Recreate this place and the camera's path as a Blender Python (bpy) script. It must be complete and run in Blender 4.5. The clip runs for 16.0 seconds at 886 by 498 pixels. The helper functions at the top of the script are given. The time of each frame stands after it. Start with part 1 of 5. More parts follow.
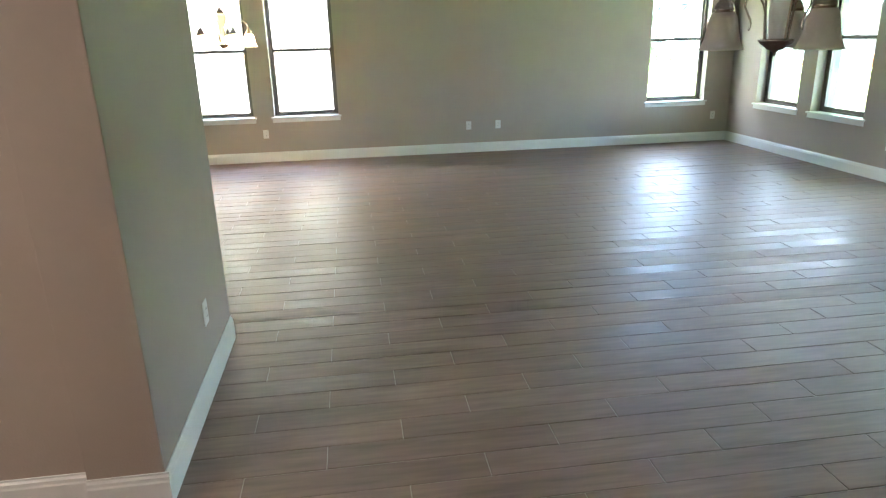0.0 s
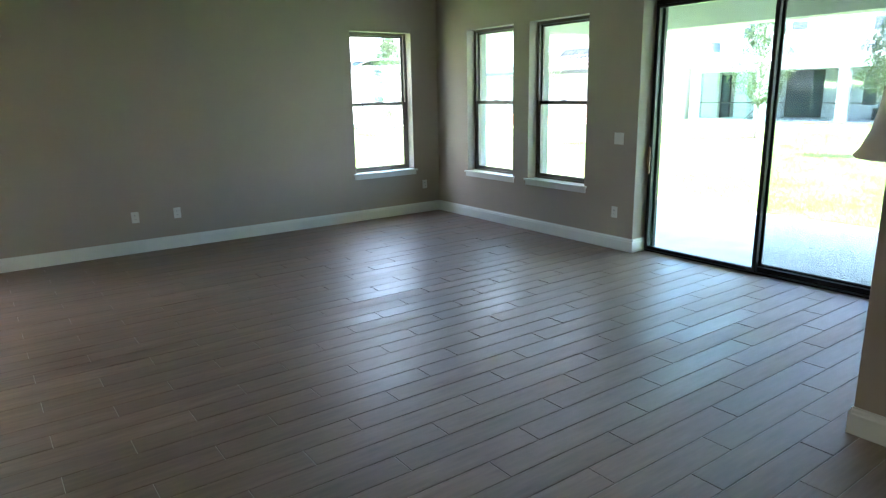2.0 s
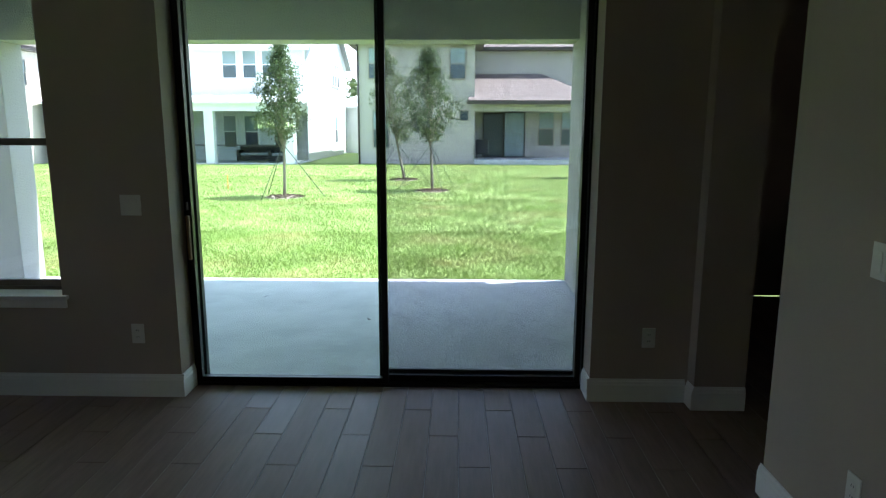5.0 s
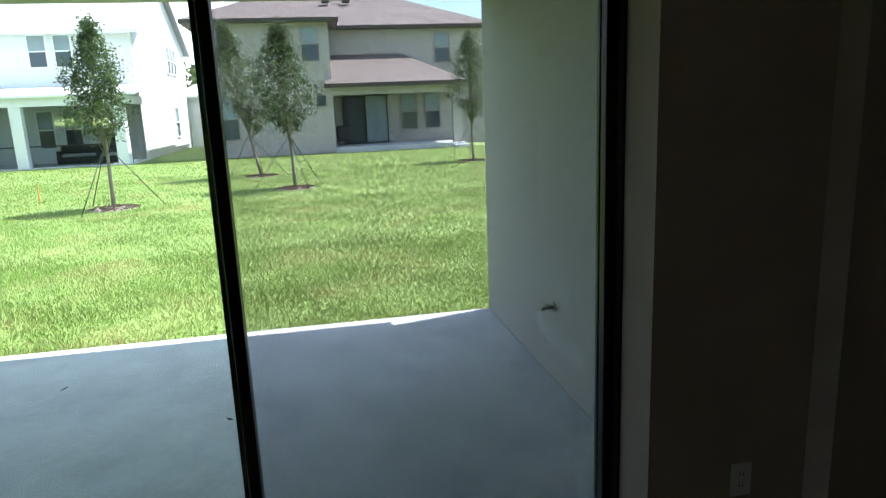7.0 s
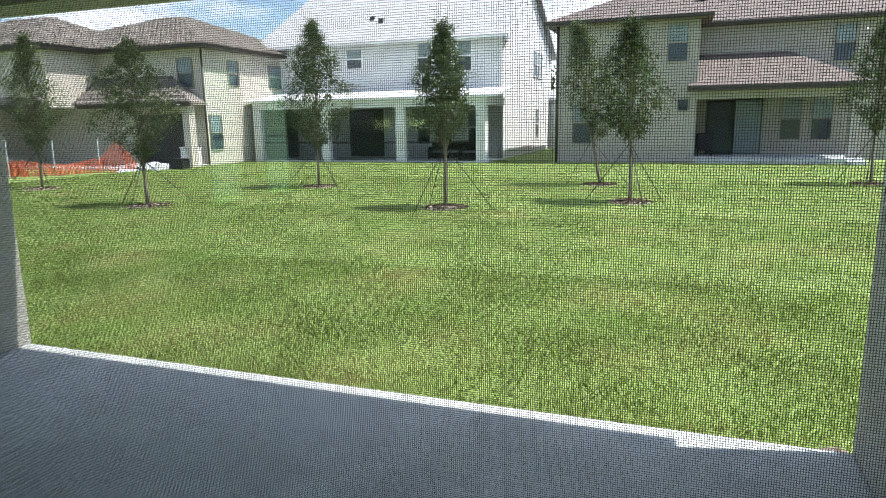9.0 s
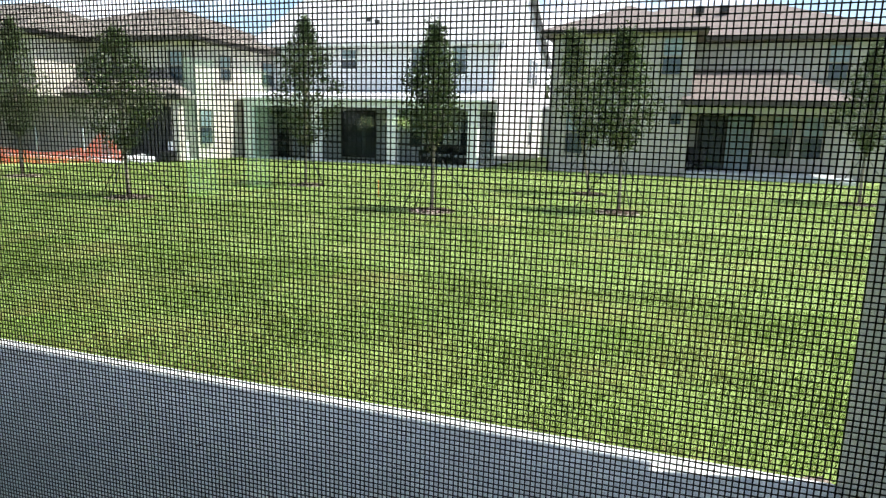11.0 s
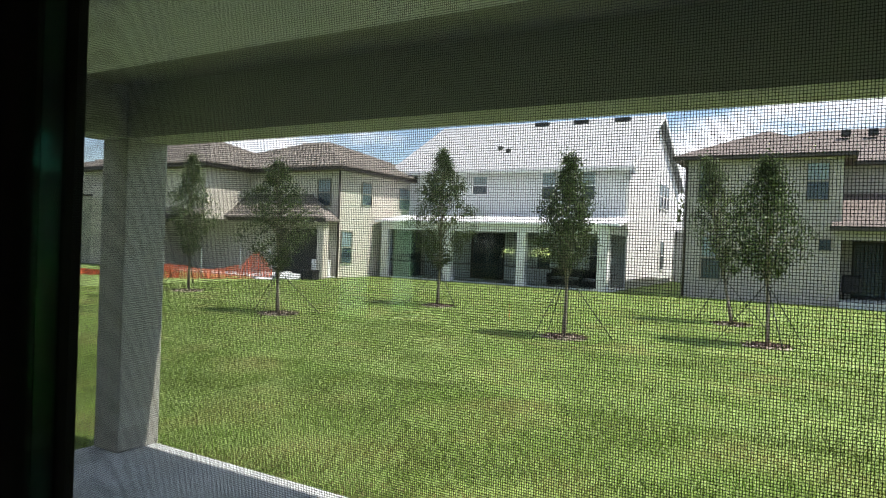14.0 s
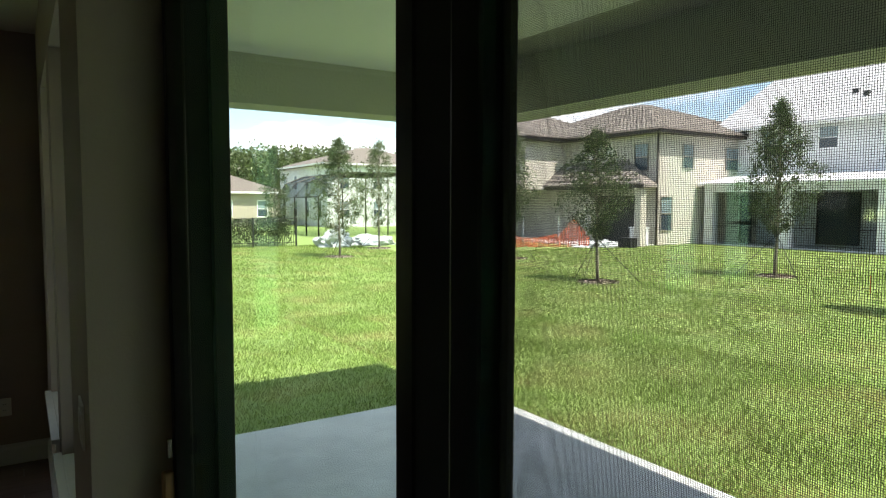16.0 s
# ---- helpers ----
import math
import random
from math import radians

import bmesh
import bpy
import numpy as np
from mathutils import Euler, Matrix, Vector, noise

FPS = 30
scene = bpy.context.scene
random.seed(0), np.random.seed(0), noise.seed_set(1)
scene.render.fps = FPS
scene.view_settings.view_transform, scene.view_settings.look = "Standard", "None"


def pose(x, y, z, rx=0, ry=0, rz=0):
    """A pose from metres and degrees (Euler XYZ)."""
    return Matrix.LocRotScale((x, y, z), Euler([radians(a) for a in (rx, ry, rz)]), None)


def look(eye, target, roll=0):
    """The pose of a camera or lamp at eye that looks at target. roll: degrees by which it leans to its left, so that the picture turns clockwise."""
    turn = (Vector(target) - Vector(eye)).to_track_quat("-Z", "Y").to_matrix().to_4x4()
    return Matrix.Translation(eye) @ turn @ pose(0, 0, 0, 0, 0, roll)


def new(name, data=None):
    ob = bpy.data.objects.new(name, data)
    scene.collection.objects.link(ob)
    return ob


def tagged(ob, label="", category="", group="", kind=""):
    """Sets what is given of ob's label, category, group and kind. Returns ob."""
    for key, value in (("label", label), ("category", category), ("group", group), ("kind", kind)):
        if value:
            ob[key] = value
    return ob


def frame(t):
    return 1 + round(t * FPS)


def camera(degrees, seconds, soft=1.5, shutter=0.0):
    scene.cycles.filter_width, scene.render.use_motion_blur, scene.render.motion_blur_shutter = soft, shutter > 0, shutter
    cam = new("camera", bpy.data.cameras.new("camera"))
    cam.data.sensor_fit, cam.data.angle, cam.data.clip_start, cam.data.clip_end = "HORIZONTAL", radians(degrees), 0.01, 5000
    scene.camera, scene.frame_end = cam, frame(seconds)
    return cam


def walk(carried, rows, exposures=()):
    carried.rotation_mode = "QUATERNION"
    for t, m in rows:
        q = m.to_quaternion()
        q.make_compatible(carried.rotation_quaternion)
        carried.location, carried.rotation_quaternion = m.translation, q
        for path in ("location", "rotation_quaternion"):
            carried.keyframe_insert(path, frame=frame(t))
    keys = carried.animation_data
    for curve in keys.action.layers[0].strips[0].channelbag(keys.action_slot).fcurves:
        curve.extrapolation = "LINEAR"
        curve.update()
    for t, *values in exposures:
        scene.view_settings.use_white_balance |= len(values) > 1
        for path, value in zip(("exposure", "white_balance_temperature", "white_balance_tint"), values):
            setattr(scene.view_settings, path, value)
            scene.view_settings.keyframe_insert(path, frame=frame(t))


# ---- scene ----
cam = camera(68.3, 16.0, 1.25)
PATH = [
    (0, (0.16, -0.087, 1.625), (0.412, 1.798, 1.007), -1.5),
    (0.5, (0.17, 0.344, 1.618), (0.571, 2.216, 1.04), 0.6),
    (1, (0.223, 0.835, 1.629), (0.822, 2.668, 1.097), -0.3),
    (1.5, (0.316, 1.302, 1.625), (1.256, 2.991, 1.113), -1.8),
    (2, (0.491, 1.792, 1.648), (1.625, 3.372, 1.179), -1.1),
    (2.5, (0.63, 2.284, 1.622), (1.952, 3.718, 1.18), -0.6),
    (3, (0.797, 2.807, 1.653), (2.376, 3.935, 1.167), 0.2),
    (3.5, (1.075, 3.266, 1.583), (2.843, 4.096, 1.153), 0.9),
    (4, (1.34, 3.646, 1.573), (3.248, 4.098, 1.178), 1.6),
    (4.2, (1.493, 3.814, 1.563), (3.425, 4.163, 1.179), 1.5),
    (6.5, (3.668, 4.637, 1.628), (5.603, 4.333, 1.224), -2.4),
    (7, (4.138, 4.499, 1.622), (6.06, 4.138, 1.203), -2.4),
    (7.5, (4.665, 4.351, 1.626), (6.593, 4.043, 1.193), -1.9),
    (8, (5.128, 4.177, 1.629), (7.079, 4.096, 1.198), -2.1),
    (8.5, (5.532, 4.076, 1.656), (7.385, 4.720, 1.272), -1.6),
    (11, (6.001, 4.010, 1.597), (7.861, 4.648, 1.232), 1.5),
    (11.5, (5.928, 4.042, 1.633), (7.827, 4.568, 1.291), 2.1),
    (12, (5.917, 4.064, 1.617), (7.832, 4.553, 1.307), 2.6),
    (12.5, (5.833, 4.079, 1.666), (7.733, 4.637, 1.387), 3.2),
    (13, (5.825, 4.112, 1.702), (7.703, 4.780, 1.535), 3.3),
    (13.5, (5.814, 4.099, 1.722), (7.665, 4.852, 1.651), 2.9),
    (14, (5.813, 4.147, 1.704), (7.545, 5.148, 1.689), 2.1),
    (14.5, (5.803, 4.148, 1.684), (7.303, 5.470, 1.692), 0.6),
    (15, (5.785, 4.167, 1.702), (6.998, 5.757, 1.651), 0.0),
    (15.5, (5.777, 4.209, 1.717), (6.853, 5.893, 1.622), 0.4),
    (16, (5.747, 4.227, 1.731), (6.832, 5.903, 1.597), 0.2),
]
EXPOSURES = [(0, 5.65, 5500, 9), (0.5, 5.4, 5500, 9), (1, 5.1, 5400, 10), (1.5, 4.9, 5300, 10), (2, 4.6, 5300, 10), (2.5, 4.2, 5250, 10), (3, 3.55, 5300, 11), (3.5, 3.15, 5350, 11), (4, 2.85, 5400, 12), (5, 2.35, 5600, 13), (6.5, 1.85, 5750, 14), (8, 1.8, 6000, 14), (8.5, 1.6, 6100, 13), (11, 1.22, 6350, 12), (13, 1.12, 6450, 12), (14, 1.1, 6500, 13), (14.5, 1.2, 6550, 12), (15, 1.32, 6600, 11), (16, 1.5, 6650, 12)]
walk(cam, [(t, look(eye, target, roll)) for t, eye, target, roll in PATH], EXPOSURES)
# ---- world, sun and sky ----
SUN = Vector((0.52, -2.1, 4.5)).normalized()
sun_data = bpy.data.lights.new("sun", "SUN")
sun_data.energy, sun_data.angle, sun_data.color = 5.0, radians(0.55), (1.0, 0.95, 0.87)
sun = new("sun", sun_data)
sun.matrix_world = look(SUN * 60, (0, 0, 0))
world = bpy.data.worlds.new("sky")
scene.world = world
world.use_nodes = True
wn, wl = world.node_tree.nodes, world.node_tree.links
wn.clear()
sky = wn.new("ShaderNodeTexSky")
sky.sky_type, sky.sun_disc = "NISHITA", False
sky.sun_elevation, sky.sun_rotation = math.asin(SUN.z), math.atan2(SUN.x, SUN.y)
sky.air_density, sky.dust_density, sky.ozone_density = 1.0, 0.6, 1.5
coord = wn.new("ShaderNodeTexCoord")
stretch = wn.new("ShaderNodeMapping")
stretch.inputs["Scale"].default_value = (1.0, 1.0, 2.6)
puffs = wn.new("ShaderNodeTexNoise")
puffs.inputs["Scale"].default_value, puffs.inputs["Detail"].default_value, puffs.inputs["Roughness"].default_value = 3.2, 8, 0.55
ramp = wn.new("ShaderNodeValToRGB")
ramp.color_ramp.elements[0].position, ramp.color_ramp.elements[1].position = 0.49, 0.62
cloud = wn.new("ShaderNodeMix")
cloud.data_type = "RGBA"
cloud.inputs[7].default_value = (9.5, 9.7, 10.2, 1)
back = wn.new("ShaderNodeBackground")
back.inputs["Strength"].default_value = 0.115
wout = wn.new("ShaderNodeOutputWorld")
wl.new(coord.outputs["Generated"], stretch.inputs[0])
wl.new(stretch.outputs[0], puffs.inputs["Vector"])
wl.new(puffs.outputs["Fac"], ramp.inputs[0])
wl.new(ramp.outputs[0], cloud.inputs[0])
wl.new(sky.outputs[0], cloud.inputs[6])
wl.new(cloud.outputs[2], back.inputs[0])
wl.new(back.outputs[0], wout.inputs[0])


# ---- materials ----
def material(name, colour, rough=0.6, metal=0.0, scale=8.0, vary=0.12, bump=0.0, bump_scale=60.0, stretch=(1, 1, 1), spread=0.0, coat=0.0, second=None, stain=0.0):
    """A procedural surface: base colour broken up at two scales, fine relief, and a shift of tone from piece to piece."""
    m = bpy.data.materials.new(name)
    m.use_nodes = True
    n, l = m.node_tree.nodes, m.node_tree.links
    b = n["Principled BSDF"]
    b.inputs["Roughness"].default_value, b.inputs["Metallic"].default_value = rough, metal
    b.inputs["Coat Weight"].default_value = coat
    tc, mp = n.new("ShaderNodeTexCoord"), n.new("ShaderNodeMapping")
    mp.inputs["Scale"].default_value = stretch
    l.new(tc.outputs["Object"], mp.inputs[0])
    big, fine = n.new("ShaderNodeTexNoise"), n.new("ShaderNodeTexNoise")
    big.inputs["Scale"].default_value, big.inputs["Detail"].default_value = scale * 0.18, 5
    fine.inputs["Scale"].default_value, fine.inputs["Detail"].default_value = scale, 6
    for t in (big, fine):
        l.new(mp.outputs[0], t.inputs["Vector"])
    mix = n.new("ShaderNodeMath")
    mix.operation = "MULTIPLY_ADD"
    mix.inputs[1].default_value = 0.5
    half = n.new("ShaderNodeMath")
    half.operation = "MULTIPLY"
    half.inputs[1].default_value = 0.5
    l.new(fine.outputs["Fac"], half.inputs[0])
    l.new(big.outputs["Fac"], mix.inputs[0])
    l.new(half.outputs[0], mix.inputs[2])
    ramp = n.new("ShaderNodeValToRGB")
    dark = second if second else [c * (1 - vary * 1.6) for c in colour]
    ramp.color_ramp.elements[0].position, ramp.color_ramp.elements[1].position = 0.3, 0.7
    ramp.color_ramp.elements[0].color = (*dark, 1)
    ramp.color_ramp.elements[1].color = (*[min(1, c * (1 + vary)) for c in colour], 1)
    l.new(mix.outputs[0], ramp.inputs[0])
    tone = ramp.outputs[0]
    if stain:
        blot, edge = n.new("ShaderNodeTexNoise"), n.new("ShaderNodeValToRGB")
        blot.inputs["Scale"].default_value, blot.inputs["Detail"].default_value = scale * 0.07, 8
        edge.color_ramp.elements[0].position, edge.color_ramp.elements[1].position = 0.42, 0.6
        l.new(mp.outputs[0], blot.inputs["Vector"])
        l.new(blot.outputs["Fac"], edge.inputs[0])
        wash = n.new("ShaderNodeMix")
        wash.data_type, wash.blend_type = "RGBA", "MULTIPLY"
        wash.inputs[7].default_value = (1 - stain, 1 - stain, 1 - stain, 1)
        l.new(edge.outputs[0], wash.inputs[0])
        l.new(tone, wash.inputs[6])
        tone = wash.outputs[2]
    if spread:
        info, hsv = n.new("ShaderNodeObjectInfo"), n.new("ShaderNodeHueSaturation")
        isl, add = n.new("ShaderNodeNewGeometry"), n.new("ShaderNodeMath")
        add.operation = "ADD"
        wrap = n.new("ShaderNodeMath")
        wrap.operation = "FRACT"
        l.new(info.outputs["Random"], add.inputs[0])
        l.new(isl.outputs["Random Per Island"], add.inputs[1])
        l.new(add.outputs[0], wrap.inputs[0])
        rng = n.new("ShaderNodeMapRange")
        rng.inputs[3].default_value, rng.inputs[4].default_value = 1 - spread, 1 + spread
        l.new(wrap.outputs[0], rng.inputs[0])
        l.new(rng.outputs[0], hsv.inputs["Value"])
        l.new(tone, hsv.inputs["Color"])
        tone = hsv.outputs[0]
        sheen = n.new("ShaderNodeMapRange")
        sheen.inputs[3].default_value, sheen.inputs[4].default_value = -0.07, 0.07
        l.new(wrap.outputs[0], sheen.inputs[0])
    l.new(tone, b.inputs["Base Color"])
    rr = n.new("ShaderNodeMapRange")
    rr.inputs[3].default_value, rr.inputs[4].default_value = max(0.02, rough - 0.08), min(1, rough + 0.08)
    l.new(mix.outputs[0], rr.inputs[0])
    gloss = rr.outputs[0]
    if spread:
        plus = n.new("ShaderNodeMath")
        plus.operation = "ADD"
        l.new(gloss, plus.inputs[0])
        l.new(sheen.outputs[0], plus.inputs[1])
        gloss = plus.outputs[0]
    l.new(gloss, b.inputs["Roughness"])
    if bump:
        relief, bp = n.new("ShaderNodeTexNoise"), n.new("ShaderNodeBump")
        relief.inputs["Scale"].default_value, relief.inputs["Detail"].default_value = bump_scale, 4
        l.new(mp.outputs[0], relief.inputs["Vector"])
        bp.inputs["Strength"].default_value, bp.inputs["Distance"].default_value = bump, 0.01
        l.new(relief.outputs["Fac"], bp.inputs["Height"])
        l.new(bp.outputs[0], b.inputs["Normal"])
    return m


def glass(name, tint, gloss=(1.0, 1.0, 1.0), grazing=0.9, base=0.022):
    """A clear pane: light passes straight through with the tint, and Fresnel drives the mirror gloss."""
    m = bpy.data.materials.new(name)
    m.use_nodes = True
    n, l = m.node_tree.nodes, m.node_tree.links
    n.remove(n["Principled BSDF"])
    clear, shine, mix, face = n.new("ShaderNodeBsdfTransparent"), n.new("ShaderNodeBsdfGlossy"), n.new("ShaderNodeMixShader"), n.new("ShaderNodeLayerWeight")
    clear.inputs[0].default_value = (*tint, 1)
    shine.inputs["Roughness"].default_value = 0.01
    shine.inputs["Color"].default_value = (*gloss, 1)
    power, share = n.new("ShaderNodeMath"), n.new("ShaderNodeMath")
    power.operation, power.inputs[1].default_value = "POWER", 5.0
    share.operation, share.inputs[1].default_value, share.inputs[2].default_value = "MULTIPLY_ADD", grazing, base
    l.new(face.outputs["Facing"], power.inputs[0])
    l.new(power.outputs[0], share.inputs[0])
    l.new(share.outputs[0], mix.inputs[0])
    l.new(clear.outputs[0], mix.inputs[1])
    l.new(shine.outputs[0], mix.inputs[2])
    l.new(mix.outputs[0], n["Material Output"].inputs[0])
    return m


def leafy(name, colour, spread=0.35, dry=None):
    """Foliage that lets some light through, each leaf a little different."""
    m = bpy.data.materials.new(name)
    m.use_nodes = True
    n, l = m.node_tree.nodes, m.node_tree.links
    b = n["Principled BSDF"]
    isl, rng, hsv = n.new("ShaderNodeNewGeometry"), n.new("ShaderNodeMapRange"), n.new("ShaderNodeHueSaturation")
    rng.inputs[3].default_value, rng.inputs[4].default_value = 1 - spread, 1 + spread
    hsv.inputs["Color"].default_value = (*colour, 1)
    tc, patch, add = n.new("ShaderNodeTexCoord"), n.new("ShaderNodeTexNoise"), n.new("ShaderNodeMath")
    patch.inputs["Scale"].default_value, patch.inputs["Detail"].default_value = 0.7, 5
    l.new(tc.outputs["Object"], patch.inputs["Vector"])
    add.operation = "MULTIPLY_ADD"
    add.inputs[1].default_value, add.inputs[2].default_value = 1.2, -0.6
    l.new(patch.outputs["Fac"], add.inputs[0])
    both = n.new("ShaderNodeMath")
    both.operation = "ADD"
    l.new(isl.outputs["Random Per Island"], rng.inputs[0])
    l.new(rng.outputs[0], both.inputs[0])
    l.new(add.outputs[0], both.inputs[1])
    l.new(both.outputs[0], hsv.inputs["Value"])
    hue = n.new("ShaderNodeMapRange")
    hue.inputs[3].default_value, hue.inputs[4].default_value = 0.475, 0.51
    l.new(patch.outputs["Fac"], hue.inputs[0])
    l.new(hue.outputs[0], hsv.inputs["Hue"])
    tone = hsv.outputs[0]
    if dry:
        worn, edge, straw = n.new("ShaderNodeTexNoise"), n.new("ShaderNodeValToRGB"), n.new("ShaderNodeMix")
        worn.inputs["Scale"].default_value, worn.inputs["Detail"].default_value = 0.9, 9
        edge.color_ramp.elements[0].position, edge.color_ramp.elements[1].position = 0.50, 0.72
        straw.data_type = "RGBA"
        straw.inputs[7].default_value = (*dry, 1)
        l.new(tc.outputs["Object"], worn.inputs["Vector"])
        l.new(worn.outputs["Fac"], edge.inputs[0])
        l.new(edge.outputs[0], straw.inputs[0])
        l.new(tone, straw.inputs[6])
        tone = straw.outputs[2]
    l.new(tone, b.inputs["Base Color"])
    b.inputs["Roughness"].default_value, b.inputs["Specular IOR Level"].default_value = 0.4, 0.36
    thin, mix = n.new("ShaderNodeBsdfTranslucent"), n.new("ShaderNodeMixShader")
    l.new(tone, thin.inputs[0])
    mix.inputs[0].default_value = 0.3
    l.new(b.outputs[0], mix.inputs[1])
    l.new(thin.outputs[0], mix.inputs[2])
    l.new(mix.outputs[0], n["Material Output"].inputs[0])
    return m


def glow(name, colour, power):
    m = bpy.data.materials.new(name)
    m.use_nodes = True
    b = m.node_tree.nodes["Principled BSDF"]
    b.inputs["Emission Color"].default_value, b.inputs["Emission Strength"].default_value = (*colour, 1), power
    return m


WALL = material("greige wall paint", (0.42, 0.353, 0.292), 0.75, scale=3, vary=0.03, bump=0.10, bump_scale=140)
CEILING = material("white ceiling paint", (0.74, 0.73, 0.69), 0.85, scale=3, vary=0.03, bump=0.2, bump_scale=90)
TRIM = material("white trim paint", (0.80, 0.80, 0.77), 0.35, scale=5, vary=0.03)
TILE = material("wood-look porcelain", (0.272, 0.187, 0.153), 0.48, scale=16, vary=0.16, stretch=(0.25, 2.2, 1), spread=0.13, bump=0.05, bump_scale=30, second=(0.175, 0.122, 0.096))
TILE.node_tree.nodes["Principled BSDF"].inputs["Specular IOR Level"].default_value = 0.32
GROUT = material("pale grey-brown grout", (0.50, 0.445, 0.39), 0.9, scale=30, vary=0.1)
BRONZE = material("dark bronze aluminium", (0.022, 0.019, 0.016), 0.38, metal=0.6, scale=20, vary=0.1)
WINDOW_BRONZE = material("bronze window frame", (0.17, 0.145, 0.12), 0.42, metal=0.4, scale=20, vary=0.1)
LOW_E = (0.45, 1.0, 0.80)
PANE = glass("window glass", (0.975, 0.985, 0.98), LOW_E, 0.5, 0.05)
PATIO_PANE = glass("green-tinted door glass", (0.945, 0.982, 0.93), LOW_E, 0.25, 0.05)
FIXED_PANE = glass("clear coated door glass", (0.985, 0.995, 0.985), LOW_E, 0.25, 0.05)
# dark tint stands in for weaker daylight at the kitchen window
DIMMED_KITCHEN_PANE = glass("window glass darkened to dim daylight", (0.30, 0.35, 0.37))
DRY_BLADE = leafy("dry grass blade", (0.30, 0.25, 0.12), 0.35)
FAR_PANE = material("dark reflective far window", (0.05, 0.07, 0.085), 0.08, scale=2, vary=0.2)
FAR_BLIND = material("pale blind behind far window", (0.22, 0.28, 0.30), 0.25, scale=2, vary=0.15)
PLATE = material("white plastic plate", (0.78, 0.77, 0.73), 0.35, scale=10, vary=0.02)
SLOT = material("dark slot", (0.03, 0.03, 0.03), 0.5)
BRASS = material("worn wooden pull", (0.36, 0.20, 0.09), 0.45, scale=30, vary=0.3, stretch=(4, 4, 0.6))
NICKEL = material("brushed nickel", (0.50, 0.45, 0.40), 0.24, metal=1.0, scale=60, vary=0.15)
WIRE = material("charcoal screen wire", (0.018, 0.018, 0.018), 0.6)
STUCCO = material("pale grey stucco", (0.43, 0.425, 0.385), 0.9, scale=6, vary=0.05, bump=0.9, bump_scale=55)
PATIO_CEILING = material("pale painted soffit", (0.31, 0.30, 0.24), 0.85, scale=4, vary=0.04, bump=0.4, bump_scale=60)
CONCRETE = material("broom-finished concrete", (0.50, 0.532, 0.528), 0.8, scale=26, vary=0.13, bump=0.6, bump_scale=75, stain=0.10)
LAWN = material("lawn soil and thatch", (0.165, 0.235, 0.06), 0.95, scale=5, vary=0.2, bump=1.0, bump_scale=45, second=(0.125, 0.175, 0.045))
BLADE = leafy("grass blade", (0.172, 0.258, 0.058), 0.55, (0.34, 0.30, 0.13))
LEAF = leafy("oak leaf", (0.066, 0.097, 0.035), 0.55)
LEAF_LIGHT = leafy("silvery oak leaf", (0.098, 0.130, 0.058), 0.55)
FAR_LEAF = leafy("far woodland leaf", (0.085, 0.115, 0.045), 0.45)
BARK = material("grey-brown bark", (0.22, 0.19, 0.15), 0.9, scale=25, vary=0.3, bump=0.8, bump_scale=30, stretch=(1, 1, 0.3))
MULCH = material("grey-brown bark mulch", (0.27, 0.22, 0.19), 0.95, scale=20, vary=0.3, spread=0.4)
STRAP = material("dark green guy strap", (0.03, 0.04, 0.03), 0.7)
WHITE_STUCCO = material("white stucco", (0.68, 0.69, 0.69), 0.9, scale=3, vary=0.04, bump=0.4, bump_scale=30)
GREY_STUCCO = material("warm grey stucco", (0.365, 0.345, 0.315), 0.9, scale=3, vary=0.05, bump=0.4, bump_scale=30)
BROWN_STUCCO = material("cream stucco", (0.53, 0.495, 0.43), 0.9, scale=3, vary=0.05, bump=0.4, bump_scale=30)
TAN_STUCCO = material("tan stucco", (0.38, 0.335, 0.275), 0.9, scale=3, vary=0.05)
TAUPE = material("taupe window frame", (0.24, 0.215, 0.18), 0.6, scale=6, vary=0.06)
SHINGLE_BROWN = material("brown asphalt shingle", (0.138, 0.113, 0.103), 0.95, scale=14, vary=0.3, bump=0.5, bump_scale=14, stretch=(1, 2.5, 1))
SHINGLE_LIGHT = material("pale grey shingle", (0.37, 0.38, 0.39), 0.9, scale=14, vary=0.12, bump=0.4, bump_scale=14)
TILE_ROOF = material("grey-brown concrete roof tile", (0.20, 0.178, 0.157), 0.9, scale=12, vary=0.25, spread=0.25)
METAL_WHITE = material("white standing-seam metal", (0.75, 0.76, 0.78), 0.4, metal=0.1, scale=3, vary=0.03)
FASCIA_DARK = material("dark brown fascia", (0.045, 0.036, 0.03), 0.5)
FASCIA_WHITE = material("white fascia", (0.78, 0.78, 0.77), 0.5)
WICKER = material("black wicker", (0.02, 0.02, 0.022), 0.6, scale=60, vary=0.3, bump=0.8, bump_scale=80)
CUSHION = material("grey cushion", (0.35, 0.35, 0.36), 0.9, scale=40, vary=0.1)
NETTING = material("orange safety netting", (0.62, 0.13, 0.06), 0.6, scale=30, vary=0.2)
TARP = material("white sheeting", (0.38, 0.41, 0.43), 0.5, scale=3, vary=0.1, bump=0.6, bump_scale=5)
FENCE = material("black aluminium fence", (0.015, 0.016, 0.016), 0.4)
MESH_SCREEN = glass("dark pool cage screen", (0.82, 0.84, 0.84), (0.2, 0.2, 0.2))
ORANGE = material("orange marking paint", (0.75, 0.22, 0.04), 0.6)
CABINET = material("grey cabinet paint", (0.22, 0.22, 0.22), 0.4, scale=4, vary=0.03)
STEEL = material("brushed stainless steel", (0.55, 0.56, 0.57), 0.25, metal=1.0, scale=40, vary=0.08)


